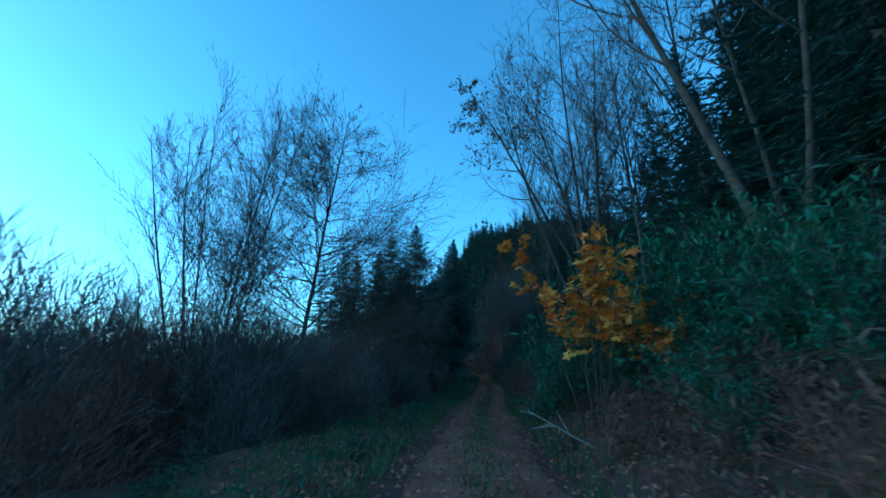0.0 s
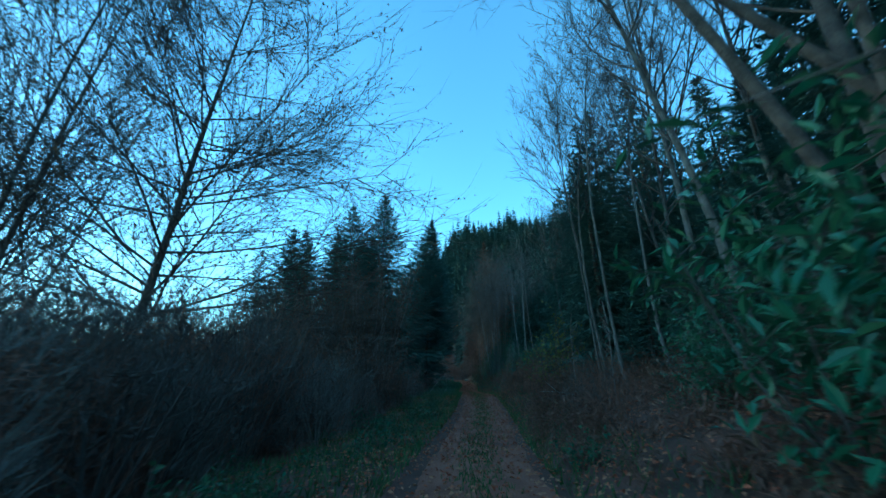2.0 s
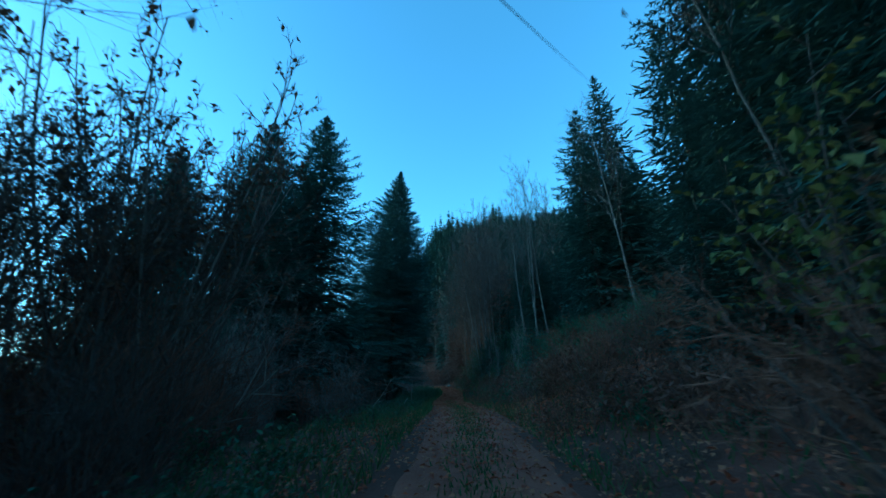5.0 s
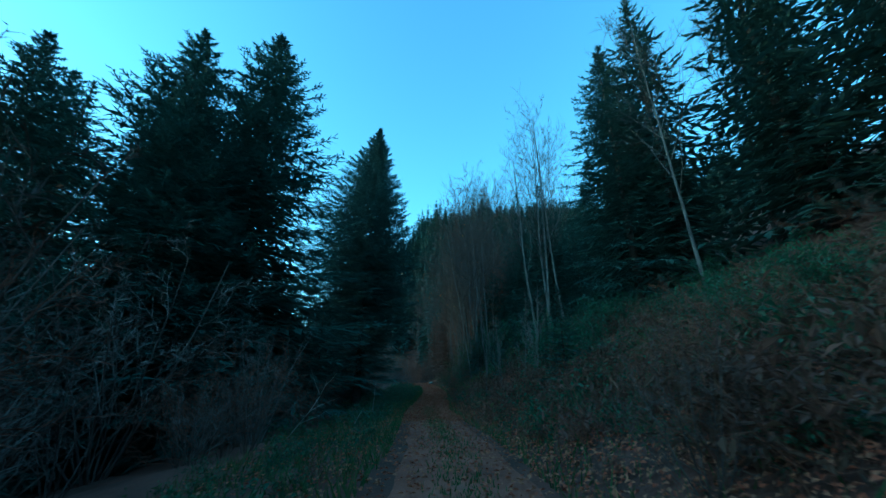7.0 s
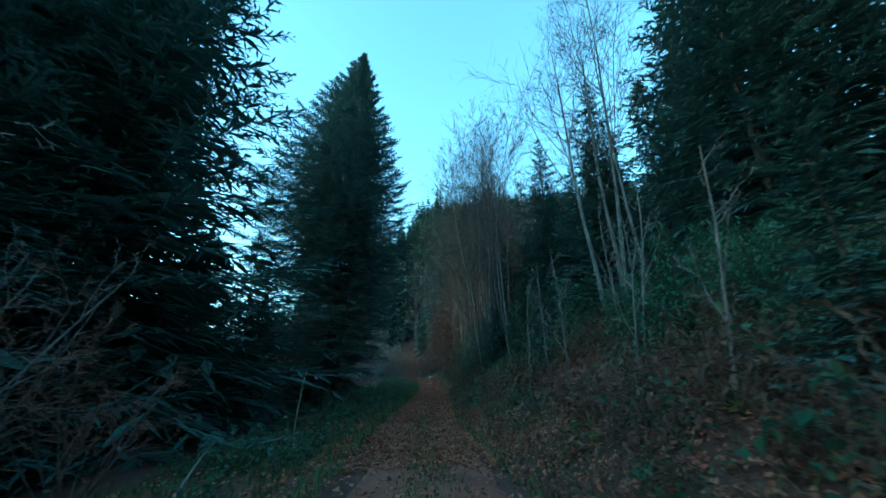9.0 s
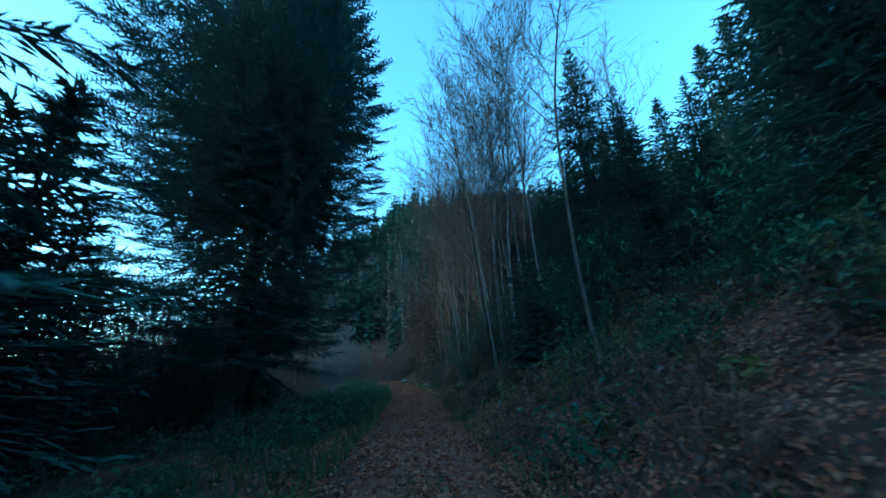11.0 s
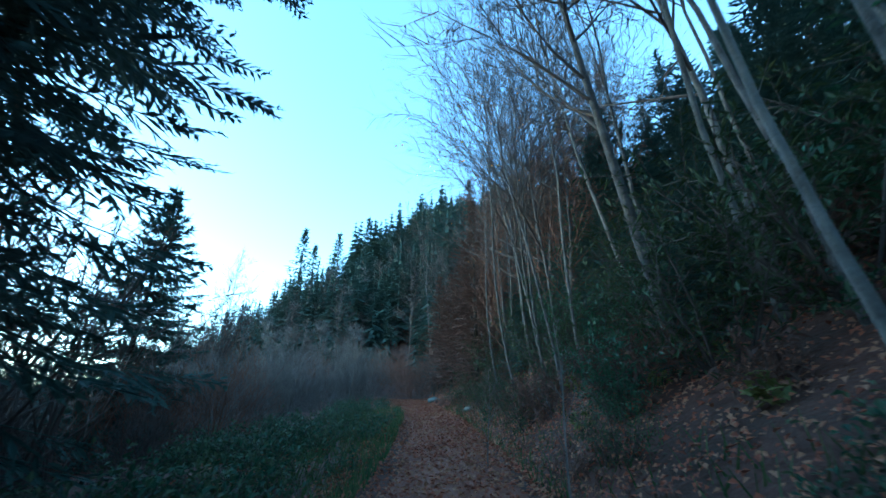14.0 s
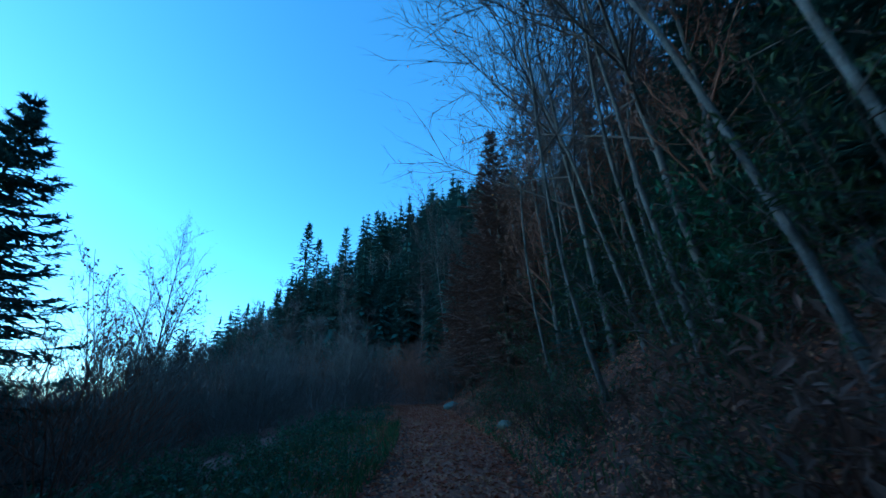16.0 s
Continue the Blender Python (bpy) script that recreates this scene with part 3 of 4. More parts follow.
for x, y, s in ((-7.5, 72.6, 0.5), (-9.5, 75.5, 0.5), (-12.5, 73, 0.55), (-10.5, 70.5, 0.5), (-15, 76, 0.5), (-6.5, 80, 0.45), (-9, 84, 0.5), (-4.6, 77.6, 0.4), (-8.2, 78, 0.5), (-11, 81.5, 0.6), (-13, 88, 0.6), (-18, 86, 0.6)):
    put(P_NEAR[int(y) % 2], x, y, rng.uniform(0, 360), s)
for x, y, s in ((9.6, 21.5, 0.6), (10.8, 23.4, 0.8), (10.2, 25.8, 0.65), (12.0, 25.0, 0.9), (11.6, 28.2, 0.7), (11.2, 30.6, 0.8), (12.6, 30.0, 0.9), (9.8, 29.8, 0.45), (13.5, 27.4, 1.0)):
    put(P_UNDER[int(10 * x) % 2], x, y, rng.uniform(0, 360), s)
# dense wood above the leafy slope
for k in range(12):
    y = 77 + 2.4 * k
    put(P_NEAR[k % 2], float(track_x(y)) + rng.uniform(10.5, 15), y, rng.uniform(0, 360), rng.uniform(0.42, 0.62))
for k in range(20):
    y = rng.uniform(72, 104)
    put(P_BUSH[k % 2], float(track_x(y)) + rng.uniform(6.5, 11), y, rng.uniform(0, 360), rng.uniform(0.5, 0.75) if y < 86 else rng.uniform(0.7, 1.2))
for k in range(16):
    y = 80 + 1.2 * k
    put(P_BUSH[k % 2], float(track_x(y)) + rng.uniform(4.7, 7.2), y, rng.uniform(0, 360), rng.uniform(0.42, 0.72))
# spruces of the far spur
for x, y, top, v in ((-15.09, 163.43, 42.9, 0), (-1.87, 183.38, 56.4, 1), (1.84, 177.93, 50.6, 2), (9.5, 185.58, 56.0, 0), (5.09, 168.65, 46.0, 1), (-8.25, 172.13, 46.0, 2), (13.21, 166.33, 48.3, 1), (-11.15, 158.21, 36.7, 2), (15.53, 177.93, 57.6, 2), (-0.71, 160.53, 39.0, 0)):
    put(P_FAR[v % 2], x, y, rng.uniform(0, 360), (top - float(ground_z(x, y))) / 22)
# dark young spruces between the poles
for k in range(70):
    y = rng.uniform(34, 114)
    u = rng.uniform(4.2, 14)
    if 42 < y < 62 and u > 5:
        continue
    put((P_BUSH if u < 8 else P_UNDER)[k % 2], float(track_x(y)) + u, y, rng.uniform(0, 360), rng.uniform(0.35, 0.75) if u < 7 else rng.uniform(0.45, 0.75) if 42 < y < 54 or 64 < y < 86 else rng.uniform(0.8, 1.5))
for k in range(84):
    y = rng.uniform(-6, 112)
    s = rng.uniform(12, 46)
    x = float(track_x(y)) + s
    if 40 < y < 61 and s < 18 or 60 < y < 92 and s < 15:
        continue
    put(P_NEAR[k % 2] if s < 14.5 else P_MID[k % 3] if s < 28 else P_FAR[k % 2], x, y, rng.uniform(0, 360), rng.uniform(0.55, 0.8) if s < 20 else rng.uniform(0.7, 1.0))

# ---------------------------------------------------------------- large leafless trees
T1 = bare_tree("alder_tree", 31, 28, 0.17, M_BARK, M_TWIG, "tall leafless tree with several spreading grey stems", stems=7, splay=18, start=0.2, limbs=15, limb_len=0.26, spread=34, subs=7, twigs=6, hairs=2, rise=0.07, hair=0.02, trunk_wobble=0.03, limb_wobble=0.07, tight=0.55, sub_len=(0.35, 0.65), thick=0.8)
put(T1, -16.9, 28.3, 0)
T2 = bare_tree("alder_tree", 32, 25.5, 0.25, M_DARKBARK, M_TWIG, "broad leafless tree with a few small dry leaves remaining", lean=(0.05, 0), trunk_wobble=0.025, start=0.11, limbs=76, limb_len=0.3, spread=68, subs=11, twigs=8, hairs=2, rise=0.02, leaf=M_DRYLEAF, leaf_n=2, leaf_size=0.12, round_top=1.15, hair=0.018, limb_wobble=0.08, tight=0.75, sub_len=(0.32, 0.6), thick=0.85)
put(T2, -10.8, 29.4, 0)
T4 = bare_tree("hornbeam_tree", 33, 24, 0.2, M_DARKBARK, M_TWIG, "grey leaning tree with several stems on the bank", stems=3, splay=9, lean=(-0.08, 0.02), start=0.4, limbs=14, limb_len=0.26, spread=45, subs=9, twigs=7)
put(T4, 6.7, 17.0, 0, 0.9)
put(T4, 9.2, 9.9, 140, 0.9, (0, -3))
T5 = bare_tree("leaning_alder", 34, 21, 0.12, M_DARKBARK, M_TWIG, "slender tree leaning over the track with dry leaves at its tip", lean=(-0.34, 0.31), start=0.5, limbs=14, limb_len=0.2, spread=50, subs=7, twigs=6, leaf=M_DRYLEAF, leaf_n=2, leaf_size=0.17)
put(T5, 7.6, 15.8, 0)
BIRCH = [bare_tree("birch_tree", 41 + k, 19 + k, 0.068, M_BARK, M_TWIG, "slender pale-barked leafless tree on the bank", lean=(-0.05 + 0.025 * k, 0), start=0.42, limbs=16, limb_len=0.24, spread=38, subs=7, twigs=6, rise=0.14, tight=0.75, thick=0.8, trunk_wobble=0.08, hair=0.015) for k in range(4)]
ROD = [bare_tree("birch_tree", 51 + k, 15 + k, 0.05, (M_BARK, M_WHITEBARK, M_WHITEBARK, M_BARK)[k], M_TWIG, "thin pale leafless pole on the leafy slope", lean=(-0.08 + 0.03 * k, 0), start=0.36, limbs=14, limb_len=0.32, spread=42, subs=6, twigs=6, hairs=3, hair=0.013, rise=0.08, tight=0.75, limb_wobble=0.08, thick=0.8, leaf=M_DRYLEAF, leaf_n=0.25, leaf_size=0.1, trunk_wobble=0.07, joined=True) for k in range(4)]
GREY = [bare_tree("leafless_tree", 61 + k, 20, 0.13, M_BARK, M_TWIG, "tall leafless tree among the conifers", start=0.3, limbs=22, limb_len=0.27, spread=42, subs=8, twigs=6, rise=0.14, tight=0.75, joined=True, hair=0.014) for k in range(3)]

FORKED = bare_tree("birch_tree", 49, 17, 0.125, M_BARK, M_TWIG, "thicker grey leafless tree leaning over the bank", lean=(-0.2, 0), start=0.28, limbs=20, limb_len=0.36, spread=48, subs=8, twigs=7, hairs=3, rise=0.1, tight=0.75, trunk_wobble=0.05, hair=0.018)
CLUMP = [bare_tree("birch_tree", 46 + k, 16, 0.1 - 0.015 * k, M_WHITEBARK, M_BARK, "pale-stemmed leafless tree of a clump at the bend", start=0.3, limbs=13, limb_len=0.36, spread=38, subs=6, twigs=6, hairs=2, rise=0.12, thick=0.7, trunk_wobble=0.045, hair=0.013) for k in range(2)]
for x, y, v, s in ((12.6, 61.6, 0, 0.9), (13.2, 61.3, 1, 1.0), (13.6, 61.9, 0, 0.95), (14.4, 61.7, 1, 0.9)):
    put(CLUMP[v], x, y, rng.uniform(0, 360), s)
OVER = bare_tree("alder_tree", 57, 15, 0.09, M_BARK, M_TWIG, "leafless tree reaching over the track with a few orange leaves", lean=(-0.1, -0.03), start=0.3, limbs=22, limb_len=0.38, spread=56, subs=8, twigs=6, hairs=2, rise=0.05, tight=0.8, limb_wobble=0.09, hair=0.012, leaf=M_ORANGE, leaf_n=0.05, leaf_size=0.13, joined=True)
put(OVER, 13.3, 87.1, 0, 0.92)
put(OVER, 13.6, 91.2, 25, 1.0)
put(OVER, 13.6, 79.2, -15, 1.0)
# single trees by the track
put(CLUMP[0], 17.7, 54.3, 10, 0.95, (0, -9))
put(BIRCH[1], 11.3, 68.4, 15, 0.8, (0, -4))
put(FORKED, 12.7, 80.6, 0, 1.05)
# slender group of the first stretch
for x, y, v, s, ln in ((8.0, 27.1, 0, 0.95, -5), (8.5, 29.5, 1, 0.9, -4), (8.8, 31.0, 2, 0.8, -2), (9.6, 32.5, 3, 0.95, -3), (10.5, 28.5, 1, 1.0, -2), (9.4, 36, 2, 0.55, -3)):
    put(BIRCH[v], x, y, rng.uniform(-40, 40), s, (0, ln * 0.6))
# poles on the right slope of the last stretch
for x, y, v, s, ln in ((11.6, 76.7, 1, 1.0, -6), (12.05, 75.4, 2, 1.2, -6), (11.85, 76.1, 0, 0.95, -5), (12.3, 86.4, 3, 1.0, -6), (12.2, 83.5, 2, 0.95, -9), (11.95, 84.2, 3, 0.85, -6), (12.2, 89.0, 0, 1.0, -7), (14.0, 83.5, 2, 1.2, -9),
                       (12.6, 77.6, 3, 1.1, -4), (13.0, 78.8, 1, 1.15, -6), (12.9, 74.2, 3, 1.1, -4), (14.8, 79.9, 3, 1.15, -3), (13.4, 76.4, 0, 1.2, -5), (12.4, 92.3, 0, 0.9, -5), (12.9, 87.6, 0, 1.0, -8), (13.6, 89.8, 3, 1.1, -7), (13.2, 81.3, 3, 1.05, -8)):
    put(ROD[v], x, y, rng.uniform(-40, 40), s, (0, ln * 0.6))
for k in range(34):
    y = rng.uniform(86, 116)
    s = rng.uniform(3.8, 13)
    put(ROD[(0, 3, 0, 1)[k % 4]], float(track_x(y)) + s, y, rng.uniform(-60, 60), rng.uniform(0.65, 1.15), (rng.uniform(-5, 5), rng.uniform(-11, 3)))
for x, y, s in ((9.5, 23, 1.15), (11.5, 27, 1.2), (13, 31, 1.15), (10.8, 20, 1.1), (14.5, 26, 1.2), (12, 15.5, 1.1), (15.5, 35, 1.0), (21.5, 59, 0.9), (24, 56, 0.9), (15.53, 94.41, 1.0), (17.85, 101.37, 1.0), (17.27, 92.09, 1.0), (20.17, 108.33, 1.0), (24.81, 82.81, 1.0), (22.49, 96.73, 1.1)):
    put(GREY[int(x) % 3], x, y, rng.uniform(0, 360), s, (0, rng.uniform(-5, 1)))
for x, y, s in ((-27, 28, 0.45), (-31, 22, 0.45), (-25, 40, 0.6)):
    put(GREY[int(-x) % 3], x, y, rng.uniform(0, 360), s)

# rusty beech and larch above the track
RUST = [bare_tree("beech_tree", 71 + k, 15, 0.14, M_BARK, M_REDTWIG, "leaning tree holding rust-brown leaves", start=0.12, limbs=24, limb_len=0.24, spread=45, subs=7, twigs=5, hairs=2, rise=0.12, joined=True, leaf=M_RUST, leaf_n=2, leaf_size=0.16, group="rust-coloured trees") for k in range(2)]
for x, y, s in ((14.95, 103.69, 1.0), (16.11, 112.97, 1.05), (18.43, 106.01, 1.1), (19.01, 122.25, 1.2), (14.95, 92.09, 0.75), (17.85, 89.77, 0.95), (13.68, 86.87, 0.7), (13.44, 94.41, 0.8), (19.01, 96.73, 1.0)):
    put(RUST[int(x * 2) % 2], x, y, rng.uniform(0, 360), s)
LARCH = conifer("larch_tree", 75, 14, 3.2, M_RUST, "conical larch with rust-orange autumn needles", per=7, twig_n=9, needle_n=7, needle=0.2, wide=0.045, droop=0.12, tip_up=0.15, spacing=0.5, group="rust-coloured trees", ragged=0.25)
for x, y, s in ((12.4, 97.31, 0.9), (13.44, 106.01, 0.85), (11.82, 111.81, 0.8), (18.43, 99.05, 1.0), (14.37, 117.61, 0.9), (19.59, 112.97, 1.1), (24.7, 160, 2.1), (21, 150, 1.5), (18.5, 140, 1.3), (16.5, 132, 1.2), (22.5, 136, 1.5), (26, 146, 1.6), (14.6, 124, 0.95), (13.0, 101.5, 0.8), (12.2, 106.5, 0.7), (12.6, 114, 0.75), (16, 109, 0.95), (13.4, 120, 0.8)):
    put(LARCH, x, y, rng.uniform(0, 360), s)

# ---------------------------------------------------------------- leafless brush
THICK = [thicket("thicket", 141 + k, 5.5, 5.0 + 0.5 * k, (M_GREYTWIG, M_TWIG, M_REDTWIG)[k], "rounded leafless thicket of fine grey-brown twigs", rays=1900) for k in range(3)]
for k in range(75):
    y = rng.uniform(7, 40)
    u = rng.uniform(7, 19)
    put(THICK[k % 3], float(track_x(y)) - u, y, rng.uniform(0, 360), rng.uniform(0.85, 1.15) * (0.66 + 0.05 * u))
for k in range(30):
    y = rng.uniform(6, 42)
    put(THICK[k % 3], float(track_x(y)) - rng.uniform(4.6, 7.5), y, rng.uniform(0, 360), rng.uniform(0.4, 0.65))
put(THICK[0], -3.4, 46.4, 20, 1.05)
put(THICK[0], -2.4, 44.8, 120, 0.75)
THIN = [bare_tree("leafless_shrub", 85 + k, 6.0, 0.035, M_TWIG, (M_TWIG, M_GREYTWIG)[k], "dense leafless grey-brown shrub", "shrub", stems=6, splay=28, start=0.12, limbs=4, limb_len=0.4, spread=40, subs=2, twigs=4, hairs=3, rise=0.06, group="leafless shrubs", joined=True, hair=0.02) for k in range(2)]
BRUSH = [bare_tree("leafless_shrub", 81 + k, 5.5, 0.03, M_TWIG, (M_GREYTWIG, M_TWIG, M_REDTWIG)[k], "dense leafless grey-brown shrub", "shrub", stems=8, splay=30, start=0.12, limbs=4, limb_len=0.38, spread=46, subs=4, twigs=5, hairs=2, rise=0.04, joined=True, hair=0.018, group="leafless shrubs", leaf=M_DRYLEAF, leaf_n=0.1, leaf_size=0.07) for k in range(3)]
for x, y, s in ((-3.6, 46.5, 1.35), (-2.6, 44.5, 1.0), (-4.6, 54, 1.5), (-1.1, 56.0, 0.9), (-5.5, 41, 1.1), (-1.5, 80, 1.5), (-2.8, 80.5, 1.6), (-6.2, 93.5, 1.2)):
    put(BRUSH[int(y) % 3], x, y, rng.uniform(0, 360), s)
for k in range(75):
    y = rng.uniform(4, 57)
    s = rng.uniform(4.2, 17)
    if y < 7 and s < 9 or abs(y - 44) < 3 and s < 6:
        continue
    kind = BRUSH[k % 3] if s < 8 else THIN[k % 2]
    put(kind, float(track_x(y)) - s, y, rng.uniform(0, 360), rng.uniform(0.8, 1.1) * min(1.6, 0.62 + 0.075 * s) * (0.78 if y < 42 else 0.5))
for k in range(30):
    y = rng.uniform(84, 124)
    s = rng.uniform(8, 26)
    put(THICK[k % 3], float(track_x(y)) - s, y, rng.uniform(0, 360), rng.uniform(0.7, 1.1))
for k in range(34):
    y = rng.uniform(14, 46)
    put(BRUSH[2 if k % 3 else 1], float(track_x(y)) + rng.uniform(2.4, 6.5), y, rng.uniform(0, 360), rng.uniform(0.22, 0.45))
for k in range(26):
    y = rng.uniform(64, 90)
    put(THIN[k % 2], float(track_x(y)) - rng.uniform(8.5, 20), y, rng.uniform(0, 360), rng.uniform(0.9, 1.5))
# brush left of the fir, and rounded thickets below the far spur
for x, y, s in ((-2.5, 74.5, 0.9), (-5, 78, 1.1), (-8, 81, 1.2), (-10, 84, 1.2), (-4, 81.5, 1.0), (-12, 86, 1.3), (-7, 76, 1.2), (-11, 79, 1.3), (-14, 80, 1.4), (-9.5, 88, 1.1), (-5.5, 89, 0.8), (-8, 92, 1.0), (-12, 93, 1.2), (-15, 88, 1.4), (-1, 77.6, 0.7), (-1, 84, 0.55), (-3, 87, 0.6), (0.6, 82.6, 0.45), (-2.6, 82.2, 0.6), (1.4, 85.6, 0.4), (0.2, 88.4, 0.45),
                (-3, 100, 1.1), (-5, 103, 1.3), (-1.5, 104.5, 1.1), (4, 110, 1.1), (5.4, 113, 1.1), (2.6, 114, 1.3), (-8, 108, 1.4), (-6, 98, 1.0), (-9.5, 101, 1.2), (-11, 105, 1.3), (-4.5, 108, 1.3), (0, 109, 1.1), (2.6, 105.5, 0.8), (-14, 110, 1.4), (-17, 104, 1.4), (-13, 99, 1.2)):
    put(THICK[1 if y < 96 else 0], x, y, rng.uniform(0, 360), s)
for k in range(50):
    y = rng.uniform(108, 150)
    x = float(track_x(y)) + rng.uniform(-20, 14)
    if abs(x - float(track_x(y))) > 2 or y > 116:
        put(THICK[k % 3], x, y, rng.uniform(0, 360), rng.uniform(0.7, 1.2))
HAZEL = bare_tree("hazel_shrub", 88, 9.0, 0.05, M_GREYTWIG, M_TWIG, "tall hazel of many thin stems with scattered dry leaves", "shrub", stems=9, splay=20, start=0.3, limbs=7, limb_len=0.25, spread=38, subs=5, twigs=4, hairs=1, rise=0.1, joined=True, hair=0.016, leaf=M_DRYLEAF, leaf_n=0.4, leaf_size=0.14, group="leafless shrubs")
for x, y, s in ((-3.4, 39.3, 1.0), (-5.6, 40.5, 0.9), (-7.5, 37, 1.0), (-4.6, 37.8, 1.0), (-6.4, 39.0, 1.1), (-8.6, 39.6, 1.1), (-1.87, 85.13, 0.9), (-3.72, 83.97, 1.0), (-12.5, 12.5, 0.36), (-15.5, 17.5, 0.45)):
    put(HAZEL, x, y, rng.uniform(0, 360), s)
put(HAZEL, -4.4, 101.0, 40, 1.15)
for x, y, s, w in ((-1.9, 40.3, 1.12, 10), (-2.7, 39.7, 1.15, 130), (-3.2, 41.2, 1.1, 250)):
    put(HAZEL, x, y, w, s)
PALE = bare_tree("leafless_shrub", 84, 5.0, 0.026, M_WHITEBARK, M_GREYTWIG, "pale leafless shrub with crooked twigs before the spruces", "shrub", stems=6, splay=22, start=0.2, limbs=4, limb_len=0.34, spread=48, subs=4, twigs=4, hairs=2, rise=0.02, joined=True, hair=0.012, group="leafless shrubs", trunk_wobble=0.12)
put(PALE, -0.2, 54.4, 30, 0.95)
put(GREY[0], -3.6, 101.5, 40, 0.55)
put(GREY[1], -8.2, 103.5, 140, 0.5)

# ---------------------------------------------------------------- leafy shrubs
DRY = [leafy_shrub("dry_fern_clump", 131 + k, 0.85, 1.5, (M_RUST, M_DRYLEAF)[k], "withered brown ferns and stalks on the bank", stems=11, twigs=5, leaves=4, size=0.15, slim=0.34, group="dry undergrowth", base=0.1, droop=0.5, bark=M_REDTWIG) for k in range(2)]
for k in range(250):
    y = rng.uniform(3, 58) if k % 5 < 3 else rng.uniform(58, 104)
    u = 1.75 + 7.5 * rng.random() ** 1.3
    put(DRY[1 if rng.random() < 0.45 else 0], float(track_x(y)) + u, y, rng.uniform(0, 360), rng.uniform(0.7, 1.35) * (0.6 if u < 2.6 else 1.0))
for k in range(34):
    y = rng.uniform(42, 60)
    put(DRY[k % 2], float(track_x(y)) + rng.uniform(3, 9), y, rng.uniform(0, 360), rng.uniform(0.9, 1.4))
for k in range(12):
    y = rng.uniform(4, 110)
    put(DRY[k % 2], float(track_x(y)) - 1.9 - 3 * rng.random(), y, rng.uniform(0, 360), rng.uniform(0.5, 0.9))
MAPLE = leafy_shrub("maple_sapling", 91, 4.2, 2.4, M_ORANGE, "maple sapling with glowing orange leaves", stems=7, twigs=9, leaves=7, size=0.22, lobed=True, group="maples", base=0.55, category="tree")
put(MAPLE, 3.3, 9.1, 0, 1.0)
put(MAPLE, 4.1, 10.6, 120, 0.8)
put(MAPLE, 4.6, 8.2, 200, 0.55)
LAUREL = [leafy_shrub("laurel_shrub", 95 + k, 3.2, 3.2, M_LAUREL, "evergreen laurel with long glossy green leaves", stems=16, twigs=10, leaves=9, size=0.25, slim=0.3, droop=0.6, base=0.05) for k in range(2)]
for x, y, s in ((4.6, 16.3, 1.15), (5.6, 14.6, 1.3), (5.0, 12.2, 0.9), (6.6, 12.8, 1.35), (6.9, 18.0, 0.9), (3.9, 11.2, 0.6), (6.2, 9.2, 1.1), (6.4, 20.2, 0.6), (7.8, 21.5, 0.8), (7.8, 10.5, 1.3), (6, 6, 0.9), (5.2, 5.2, 0.6), (4.3, 6.8, 0.55), (6.9, 7.6, 0.9), (3.4, 5.0, 0.35), (7.6, 5, 0.8), (5.5, 8.6, 0.8), (8.6, 8.2, 1.1), (4.6, 4.2, 0.4), (3.3, 11.6, 0.55), (3.0, 12.6, 0.42), (4.4, 9.6, 0.5), (4.9, 5.7, 0.5), (5.7, 6.6, 0.7), (4.0, 6.1, 0.33), (6.6, 5.6, 0.7), (5.2, 11.0, 0.7), (6.8, 15.6, 1.2),
                (13.6, 57.5, 0.45), (11.5, 58.6, 0.4), (10.8, 56.4, 0.55), (11.6, 57.0, 0.65), (12.2, 55.2, 0.5), (14.14, 75.38, 0.9), (12.75, 72.95, 0.8), (15.07, 72.37, 1.0), (13.1, 82.34, 0.7), (14.26, 78.4, 0.9), (14, 66, 0.9), (11.36, 80.49, 0.5), (13.44, 86.29, 0.8)):
    put(LAUREL[int(y) % 2], x, y, rng.uniform(0, 360), s)
YEW = leafy_shrub("yew_bush", 97, 1.7, 2.2, M_OLIVE, "low dark olive-green evergreen bush beside the track", stems=16, twigs=9, leaves=11, size=0.11, slim=0.25, droop=0.3, base=0.02, group="evergreen bushes")
for x, y, s in ((11.0, 84.5, 0.8), (11.4, 90.2, 1.1), (11.7, 93.0, 1.0), (11.3, 97.6, 0.9), (11.6, 88.6, 0.9), (10.6, 79.5, 0.6), (11.9, 81.6, 0.9), (10.4, 72.8, 0.7), (12.6, 86.0, 1.2), (12.3, 79.3, 1.5), (13.3, 78.2, 1.9), (14.2, 79.6, 1.8), (13.2, 81.6, 1.6), (14.5, 82.6, 2.0), (12.9, 84.3, 1.4), (14.2, 85.5, 1.8), (15.2, 77, 2.0), (13.4, 88, 1.6), (14.6, 91, 1.9), (13, 93.6, 1.5), (13.6, 75.6, 1.4), (11.9, 75.2, 0.9)):
    put(YEW, x, y, rng.uniform(0, 360), s)
for k in range(16):
    y = rng.uniform(3.5, 24)
    put(LAUREL[k % 2], float(track_x(y)) + rng.uniform(4.2, 10), y, rng.uniform(0, 360), rng.uniform(0.3, 0.65))
for k in range(30):
    y = rng.uniform(44, 61)
    put(LAUREL[k % 2], float(track_x(y)) + rng.uniform(5.2, 9.8), y, rng.uniform(0, 360), rng.uniform(0.28, 0.48))
GOLD = leafy_shrub("hazel_shrub", 99, 3.4, 2.8, M_YELLOW, "hazel shrub with yellow-green autumn leaves", stems=8, twigs=8, leaves=6, size=0.14, slim=0.75)
